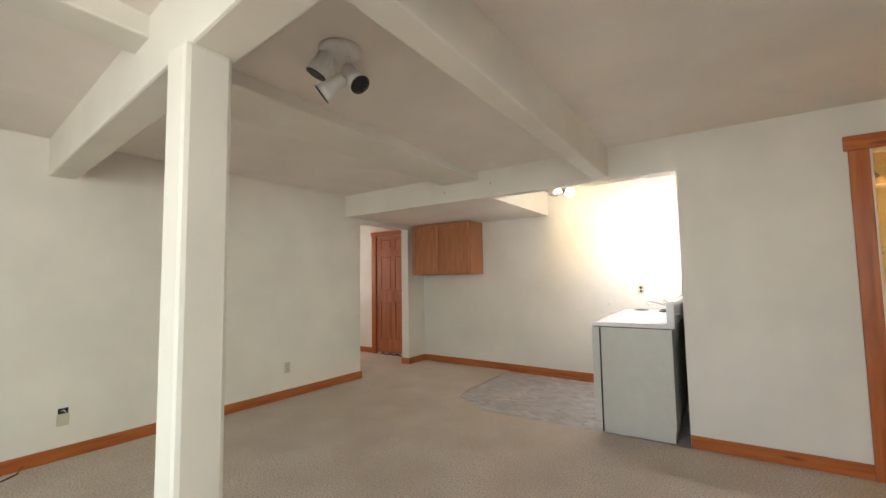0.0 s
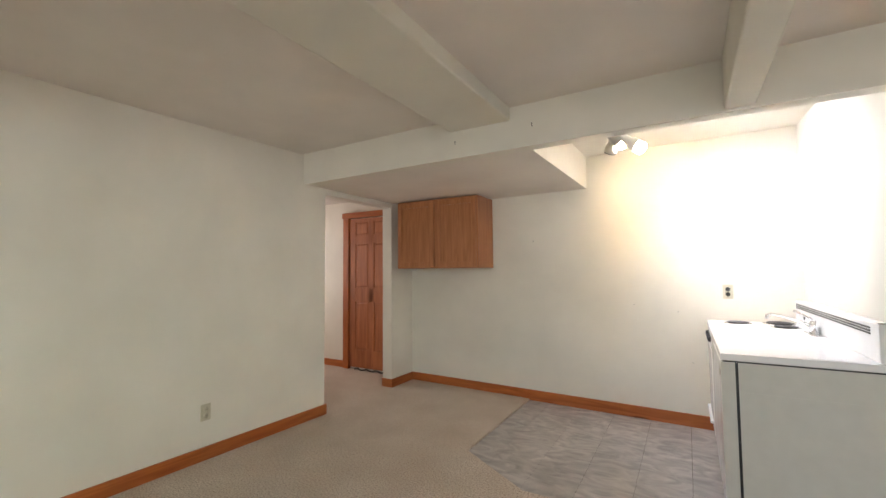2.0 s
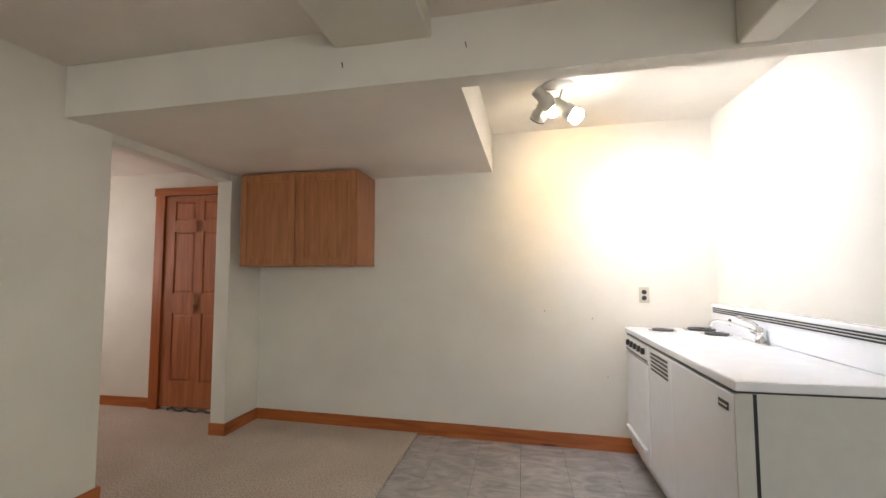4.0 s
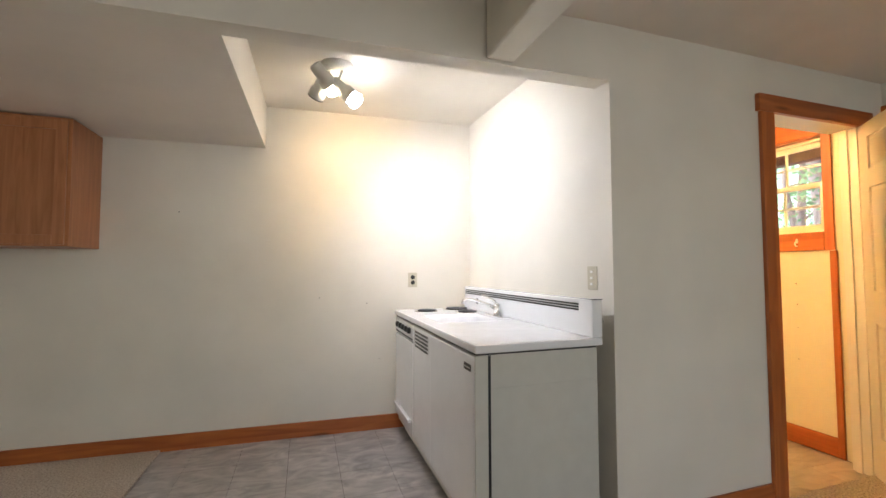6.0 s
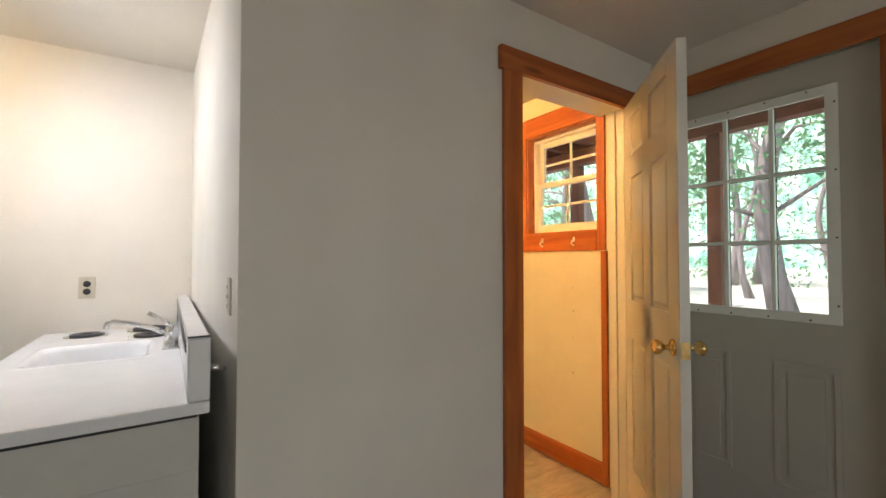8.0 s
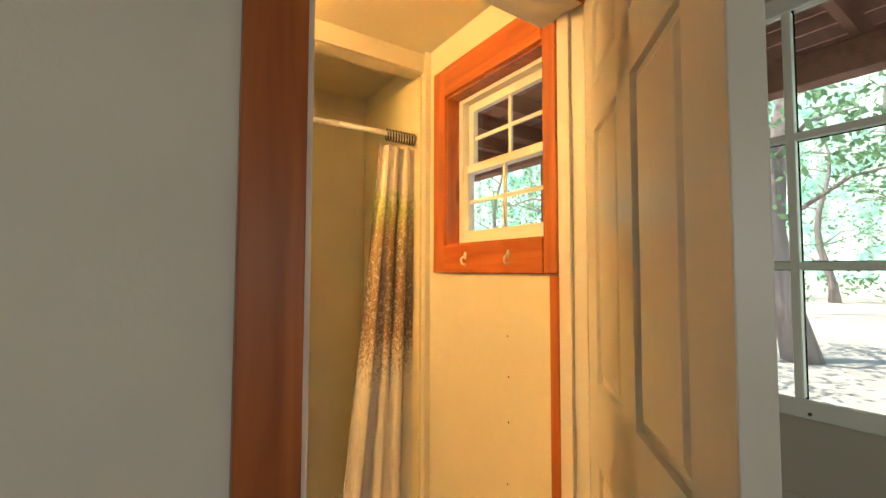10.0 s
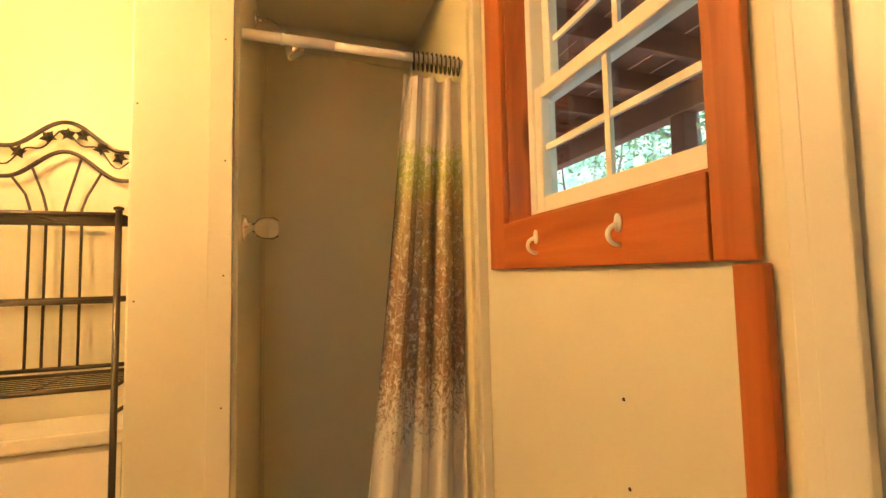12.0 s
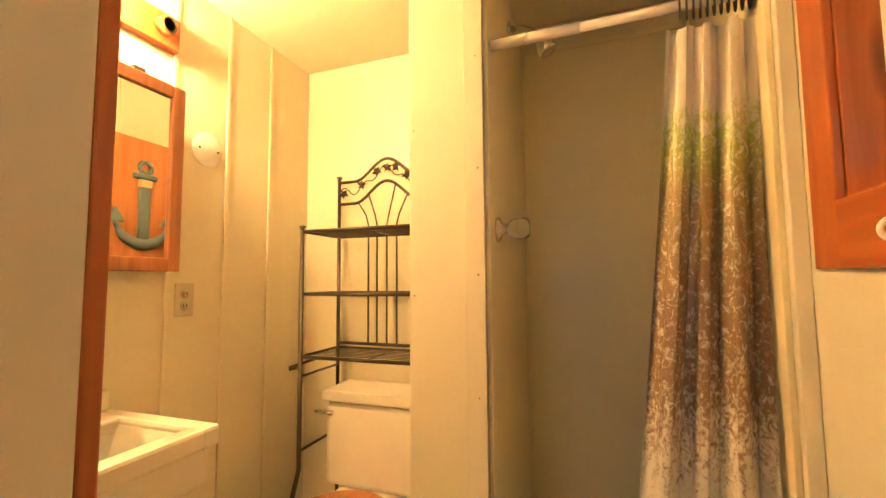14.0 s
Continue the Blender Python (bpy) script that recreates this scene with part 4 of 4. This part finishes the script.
part("paper_bar", tube([(RX0, RF + 0.10, 0.99), (RX0 - 0.004, RF + 0.02, 0.985), (RX0 - 0.03, RF - 0.03, 0.975), (RX0 - 0.015, RF - 0.045, 0.972), (RX0, RF - 0.02, 0.975)], 0.006), IRON, rk)
for z in (1.70, 1.805):
    part("arched_rail", tube([(RX0 + (RX1 - RX0) * k / 40, RB, arch(RX0 + (RX1 - RX0) * k / 40, z - 0.01)) for k in range(41)], 0.0075), IRON, rk)
part("back_rail", tube([(RX0, RB, 1.035), (RX1, RB, 1.035)], 0.0075), IRON, rk)
for xa, xb in ((0.50, 0.555), (0.555, 0.60), (0.695, 0.65), (0.755, 0.70)):
    part("slat", tube([(xb, RB, 1.04), (xb, RB, 1.53), (xb, RB, 1.58), (xb + (xa - xb) * 0.25, RB, 1.63), (xa, RB, arch(xa, 1.69))], 0.0042, 6), IRON, rk)
for n, z in enumerate((1.53, 1.27, 1.015)):
    fr_ = tube([(RX0, RF, z), (RX1, RF, z)], 0.0075)
    tube([(RX0, RB, z), (RX1, RB, z)], 0.006, 8, fr_)
    tube([(RX0, RF, z), (RX0, RB, z)], 0.006, 8, fr_)
    tube([(RX1, RF, z), (RX1, RB, z)], 0.006, 8, fr_)
    s = part("shelf", fr_, IRON, rk)
    for k in range(1, 9):
        y = RF + (RB - RF) * k / 9
        part("wire", tube([(RX0, y, z), (RX1, y, z)], 0.0022, 5), IRON, s)
    part("wire", tube([(0.68, RF, z - 0.004), (0.68, RB, z - 0.004)], 0.0028, 5), IRON, s)
for k, (x, z, a) in enumerate(((0.425, 1.735, 0.3), (0.52, 1.775, -0.5), (0.60, 1.83, 0.4), (0.655, 1.845, -0.3), (0.70, 1.845, 0.9), (0.755, 1.80, 0.2), (0.81, 1.77, 0.6), (0.87, 1.735, -0.3))):
    lf = bmesh.new()
    c = lf.verts.new((x, RB - 0.012, z))
    ring = [lf.verts.new((x + (0.026 if q % 2 else 0.014) * math.cos(a + q * math.pi / 5), RB - 0.004 - 0.005 * (q % 3), z + (0.026 if q % 2 else 0.014) * math.sin(a + q * math.pi / 5))) for q in range(10)]
    for q in range(10):
        lf.faces.new((c, ring[q], ring[(q + 1) % 10]))
    bmesh.ops.solidify(lf, geom=lf.faces[:], thickness=0.003)
    part("leaf", lf, IRON, rk)
part("vine", tube([(0.40 + 0.0127 * k, RB - 0.003, arch(0.40 + 0.0127 * k, 1.748) + 0.018 * math.sin(k * 0.75)) for k in range(40)], 0.003, 5), IRON, rk)

# wash basin
SX, SY0, SY1, SZ = 0.60, 0.27, 0.79, 0.955
sk = thing("wash_basin", (0.38, 0.53, 0.8), "white wall-hung wash basin with a raised back", "basin")
rim = box(BXL + 0.001, SX, SY0, SY0 + 0.055, SZ - 0.055, SZ, 0.010)
box(BXL + 0.001, SX, SY1 - 0.055, SY1, SZ - 0.055, SZ, 0.010, rim)
box(SX - 0.055, SX, SY0 + 0.045, SY1 - 0.045, SZ - 0.055, SZ - 0.0005, 0.010, rim)
box(BXL + 0.001, BXL + 0.12, SY0 + 0.045, SY1 - 0.045, SZ - 0.055, SZ - 0.0005, 0.008, rim)
part("rim", rim, PORC, sk)
bb = bmesh.new()
corners = [(BXL + 0.11, SY0 + 0.05), (SX - 0.05, SY0 + 0.05), (SX - 0.05, SY1 - 0.05), (BXL + 0.11, SY1 - 0.05)]
lo = [(BXL + 0.16, SY0 + 0.12), (SX - 0.12, SY0 + 0.12), (SX - 0.12, SY1 - 0.12), (BXL + 0.16, SY1 - 0.12)]
ra = [bb.verts.new((*p, SZ - 0.01)) for p in corners]
rb = [bb.verts.new((*p, SZ - 0.13)) for p in lo]
for k in range(4):
    bb.faces.new((ra[k], ra[(k + 1) % 4], rb[(k + 1) % 4], rb[k])).smooth = True
bb.faces.new(rb)
bmesh.ops.solidify(bb, geom=bb.faces[:], thickness=-0.012)
part("bowl", bb, PORC, sk)
part("apron", box(BXL + 0.02, SX - 0.02, SY0 + 0.02, SY1 - 0.02, SZ - 0.15, SZ - 0.14, 0.004), PORC, sk)
part("side", box(BXL + 0.02, SX - 0.03, SY1 - 0.03, SY1 - 0.02, SZ - 0.14, SZ - 0.055), PORC, sk)
part("side", box(BXL + 0.02, SX - 0.03, SY0 + 0.02, SY0 + 0.03, SZ - 0.14, SZ - 0.055), PORC, sk)
part("front_skirt", box(SX - 0.032, SX - 0.02, SY0 + 0.02, SY1 - 0.02, SZ - 0.14, SZ - 0.055), PORC, sk)
part("back_splash", prism([(BXL + 0.001, SY0), (BXL + 0.03, SY0), (BXL + 0.03, SY1 - 0.02), (BXL + 0.001, SY1 - 0.02)], SZ, SZ + 0.06, 0.008), PORC, sk)

# mirror cabinet
mc = thing("mirror_cabinet", (0.22, 0.655, 1.355), "oak framed mirror cabinet above the wash basin", "mirror cabinet")
MX, MY0, MY1, MZ0, MZ1 = 0.27, 0.405, 0.907, 1.357, 1.955
part("box", box(BXL + 0.001, MX - 0.012, MY0 + 0.02, MY1 - 0.02, MZ0 + 0.015, MZ1 - 0.015), DARKOAK, mc)
g = box(MX - 0.012, MX + 0.012, MY0, MY0 + 0.042, MZ0, MZ1, 0.004)
box(MX - 0.012, MX + 0.012, MY1 - 0.042, MY1, MZ0, MZ1, 0.004, g)
box(MX - 0.012, MX + 0.012, MY0 + 0.042, MY1 - 0.042, MZ0, MZ0 + 0.042, 0.004, g)
box(MX - 0.012, MX + 0.012, MY0 + 0.042, MY1 - 0.042, MZ1 - 0.042, MZ1, 0.004, g)
dr = part("mirror_door", g, DARKOAK, mc)
part("mirror", box(MX - 0.006, MX + 0.002, MY0 + 0.04, MY1 - 0.04, MZ0 + 0.04, MZ1 - 0.04), MIRROR, dr)
part("catch", box(MX - 0.008, MX + 0.010, 0.74, 0.775, MZ1, MZ1 + 0.012, 0.002), IRON, dr)

# vanity light
vl = thing("vanity_light", (0.2, 0.66, 2.17), "wooden vanity light bar with globe bulbs and one empty socket", "wall light")
bar = part("bar", box(BXL + 0.001, BXL + 0.035, 0.36, 0.934, 2.115, 2.228, 0.005), TRIMY, vl)
for k, y in enumerate((0.87, 0.66, 0.45)):
    m = pose(BXL + 0.035, y, 2.172, 0, 90)
    s = part("socket", lathe([(0.030, 0), (0.030, 0.03), (0.026, 0.034), (0.022, 0.034), (0.020, 0.01), (0.0, 0.009)], m), VINYL if k else TRIMY, vl)
    part("socket_ring", lathe([(0.024, 0.033), (0.024, 0.037), (0.020, 0.037), (0.020, 0.033)], m), BLACK, s)
    part("contact", lathe([(0.019, 0.012), (0.015, 0.03), (0.0, 0.031)], m), VINYL, s)
    if k:
        part("globe", lathe([(0.015, 0.034)] + [(0.04 * math.sin(a), 0.074 - 0.04 * math.cos(a)) for a in (0.4 + 0.3 * q for q in range(9))] + [(0.0, 0.114)], m), GLOBE, s, "lit warm globe bulb")
cap = thing("blank_cover", (BXL, 1.085, 1.82), "round white blank cover plate on the bathroom wall", "cover plate")
part("disc", lathe([(0.066, 0), (0.066, 0.005), (0.06, 0.009), (0.0, 0.010)], pose(BXL, 1.085, 1.82, 0, 90), 28), VINYL, cap)
for y in (1.045, 1.125):
    part("screw", lathe([(0.004, 0), (0.004, 0.002), (0.0, 0.0025)], pose(BXL + 0.0095, y, 1.82, 0, 90), 8), IRON, cap)

# anchor plaque on the partition
pq = thing("anchor_plaque", (1.03, 1.31, 1.40), "orange wooden plaque with a blue-grey anchor", "wall plaque")
part("board", box(1.031, 1.044, 1.125, 1.495, 1.40, 2.01, 0.002), PLAQUE, pq)
an = tube([(1.02, 1.31 + 0.13 * math.sin(a), 1.63 - 0.125 * math.cos(a)) for a in (-1.35 + 0.18 * k for k in range(16))], [0.008 + 0.018 * math.sin(math.pi * k / 15) for k in range(16)], 8)
box(1.01, 1.0305, 1.285, 1.335, 1.51, 1.84, 0.005, an)
box(1.008, 1.0305, 1.255, 1.365, 1.815, 1.842, 0.006, an)
tube([(1.02, 1.31 + 0.028 * math.sin(a), 1.872 + 0.028 * math.cos(a)) for a in (2 * math.pi * k / 16 for k in range(17))], 0.011, 8, an)
for s in (-1, 1):
    fl = bmesh.new()
    t_ = [fl.verts.new(c) for c in ((1.0285, 1.31 + s * 0.165, 1.60), (1.0285, 1.31 + s * 0.085, 1.60), (1.0285, 1.31 + s * 0.127, 1.665))]
    q_ = [fl.verts.new(c.co + Vector((-0.016, 0, 0))) for c in t_]
    fl.faces.new(t_); fl.faces.new(q_[::-1])
    for k in range(3):
        fl.faces.new((t_[k], t_[(k + 1) % 3], q_[(k + 1) % 3], q_[k]))
    add(an, fl)
part("anchor", an, ANCHOR, pq)
part("rope", box(1.006, 1.0307, 1.281, 1.339, 1.775, 1.812, 0.005), ROPE, pq)

# ---- outside ----
b = bmesh.new()
GN = 40
gv = [[b.verts.new((2.2 + (i / GN) ** 2 * 900, -500 + 1000 * (0.5 + 0.5 * (2 * j / GN - 1) ** 3), -0.15 + 0.02 * (i / GN) ** 2 * 900 * 0.25)) for j in range(GN + 1)] for i in range(GN + 1)]
for i in range(GN):
    for j in range(GN):
        b.faces.new((gv[i][j], gv[i + 1][j], gv[i + 1][j + 1], gv[i][j + 1]))
structure("ground", b, GRAVEL, "pale sunlit gravel yard")
structure("pavement_porch", box(2.25, 4.3, -4, 4.5, -0.2, -0.02, 0.01), GRAVEL)
pr = thing("porch_roof", (3.2, 0.3, 2.2), "dark timber porch roof with exposed rafters", "porch roof")
for k in range(15):
    y = -2.9 + 0.46 * k
    part("rafter", box(2.25, 4.35, y - 0.022, y + 0.022, 2.60, 2.74, 0.003), DARKW, pr)
for k in range(11):
    x = 2.26 + 0.195 * k
    part("deck_board", box(x, x + 0.185, -3.2, 4.2, 2.742, 2.767), DARKW, pr)
part("beam", box(3.93, 4.07, -3.2, 4.2, 2.42, 2.595, 0.006), DARKW, pr)
part("fascia", box(4.352, 4.38, -3.2, 4.2, 2.57, 2.77, 0.003), DARKW, pr)


def porch_post(y):
    p = thing("porch_post", (4.0, y, -0.02), "dark timber porch post", "post", "porch posts")
    part("shaft", box(3.94, 4.06, y - 0.06, y + 0.06, -0.02, 2.419, 0.008), DARKW, p)
    part("base", box(3.92, 4.08, y - 0.08, y + 0.08, -0.02, 0.06, 0.006), DARKW, p)


porch_post(0.50)
porch_post(2.05)
porch_post(-2.4)


def leaf_cloud(clumps, count, size, rng):
    """Many small bent leaves scattered through ball-shaped clumps."""
    verts, faces = [], []
    for _ in range(count):
        c, r = rng.choice(clumps)
        d = Vector((rng.gauss(0, 1), rng.gauss(0, 1), rng.gauss(0, 1))).normalized() * r * rng.random() ** 0.4
        p = c + Vector((d.x, d.y, d.z * 0.75))
        u = Vector((rng.gauss(0, 1), rng.gauss(0, 1), rng.gauss(0, 1))).normalized()
        w = u.cross(Vector((rng.gauss(0, 1), rng.gauss(0, 1), rng.gauss(0, 1)))).normalized()
        s = size * rng.uniform(0.6, 1.4)
        k = len(verts)
        verts += [p - u * s, p + w * s * 0.5, p + u * s, p - w * s * 0.5]
        faces.append((k, k + 1, k + 2, k + 3))
    me = bpy.data.meshes.new("crown")
    me.from_pydata([tuple(v) for v in verts], [], faces)
    return me


def tree(x, y, h, r, seed, leaves=1500, low=2.1):
    rng = random.Random(seed)
    z0 = -0.2 + 0.005 * (x - 2.2)
    t = thing("tree", (x, y, z0), "tall woodland tree with a rough trunk and bright green leaves", "tree", "trees beyond the yard")
    path = [(x + 0.25 * math.sin(k * 0.7 + seed), y + 0.2 * math.sin(k * 0.9 + 2 * seed), z0 + h * k / 9) for k in range(10)]
    tr_ = tube(path, [r * (1.35 if k == 0 else 1 - 0.085 * k) for k in range(10)], 12)
    clumps = []
    for k in range(9):
        a = rng.uniform(0, 6.28)
        base = Vector(path[min(9, 2 + k % 7)])
        ln = rng.uniform(1.2, 2.8)
        e = base + Vector((math.cos(a) * ln, math.sin(a) * ln, rng.uniform(0.0, 1.0)))
        tube([base, base.lerp(e, 0.5) + Vector((0, 0, 0.25)), e], [r * 0.26, r * 0.14, r * 0.04], 6, tr_)
        if e.z > low:
            clumps.append((e, rng.uniform(0.7, 1.3)))
            clumps.append((base.lerp(e, 0.6) + Vector((0, 0, 0.4)), rng.uniform(0.5, 0.9)))
    part("trunk", tr_, BARK, t)
    me = leaf_cloud(clumps, leaves, 0.06, rng)
    me.materials.append(LEAF)
    me.transform(Matrix.Translation(-BASE[t]))
    ob = new("crown", me)
    ob.parent = t


rng = random.Random(7)
tree(9.5, 1.75, 10, 0.21, 3, 2600, 2.6)
tree(7.2, 3.3, 8, 0.17, 5, 2000)
tree(10.5, 7.0, 10, 0.24, 8, 2000)
tree(9.5, -2.4, 9, 0.22, 11, 800)
for k in range(20):
    d = rng.uniform(15, 30)
    a = radians(rng.uniform(-22, 72))
    tree(2 + d * math.cos(a), d * math.sin(a), rng.uniform(7, 12), rng.uniform(0.10, 0.24), 20 + k, 900, 2.0)
# undergrowth along the wood's edge
ug = [(Vector((rng.uniform(24, 32), rng.uniform(-10, 34), rng.uniform(0.3, 1.2))), rng.uniform(0.5, 1.2)) for _ in range(70)]
me = leaf_cloud(ug, 3000, 0.10, rng)
me.materials.append(LEAF)
tagged(new("undergrowth", me), "bright green undergrowth at the wood's edge", "bushes", kind="stuff")
far = []
for k in range(150):
    d, a = rng.uniform(24, 34), radians(rng.uniform(-30, 80))
    far.append((Vector((2 + d * math.cos(a), d * math.sin(a), rng.uniform(0.5, 10))), rng.uniform(1.6, 3.0)))
me = leaf_cloud(far, 3500, 0.16, rng)
me.materials.append(LEAF)
tagged(new("far_woods", me), "dense green woods far behind the yard", "woods", kind="stuff")

# wood far beyond on a glowing sheet; its brightness and haze are emission
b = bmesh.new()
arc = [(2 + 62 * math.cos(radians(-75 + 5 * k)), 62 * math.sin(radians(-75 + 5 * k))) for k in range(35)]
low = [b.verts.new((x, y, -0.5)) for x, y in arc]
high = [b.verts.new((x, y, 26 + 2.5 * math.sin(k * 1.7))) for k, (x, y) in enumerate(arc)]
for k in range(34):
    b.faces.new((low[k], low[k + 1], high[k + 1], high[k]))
structure("backdrop", b, FAR, "glowing backdrop of pale green woods in the distance")

# ---- vinyl tiles ----


def clipped(poly, region):
    """The part of a convex plan polygon inside a convex region, counter-clockwise."""
    for (ax, ay), (bx, by) in zip(region, region[1:] + region[:1]):
        side = lambda p: (bx - ax) * (p[1] - ay) - (by - ay) * (p[0] - ax)
        out = []
        for p, q in zip(poly, poly[1:] + poly[:1]):
            sp, sq = side(p), side(q)
            if sp >= 0: out.append(p)
            if (sp > 0 > sq) or (sp < 0 < sq):
                k = sp / (sp - sq)
                out.append((p[0] + k * (q[0] - p[0]), p[1] + k * (q[1] - p[1])))
        poly = out
        if len(poly) < 3:
            return []
    return poly


def tiled(name, region, size, z, material, label, x0, y0, nx, ny):
    bed = structure(name, prism(region, -0.021, z - 0.003), RUBBER, label)
    BASE[bed] = Vector()
    for i in range(nx):
        for j in range(ny):
            g = 0.0012
            x, y = x0 + i * size, y0 + j * size
            poly = clipped([(x + g, y + g), (x + size - g, y + g), (x + size - g, y + size - g), (x + g, y + size - g)], region)
            if len(poly) > 2:
                part("tile", prism(poly, z - 0.0028, z), material, bed)


tiled("floor_vinyl_kitchen", [(-2.268, 0.322), (-1.72, -0.028), (0.0, -0.028), (-0.048, back(-0.048)), (-2.268, back(-2.268))], 0.305, -0.014, TILE, "grey mottled vinyl tiles", -2.36, -0.16, 8, 7)
tiled("floor_vinyl_bath", [(BXL, 0.001), (BX, 0.001), (BX, BY), (BXL, BY)], 0.305, -0.014, BTILE, "beige mottled vinyl tiles", 0.1, -0.1, 7, 6)
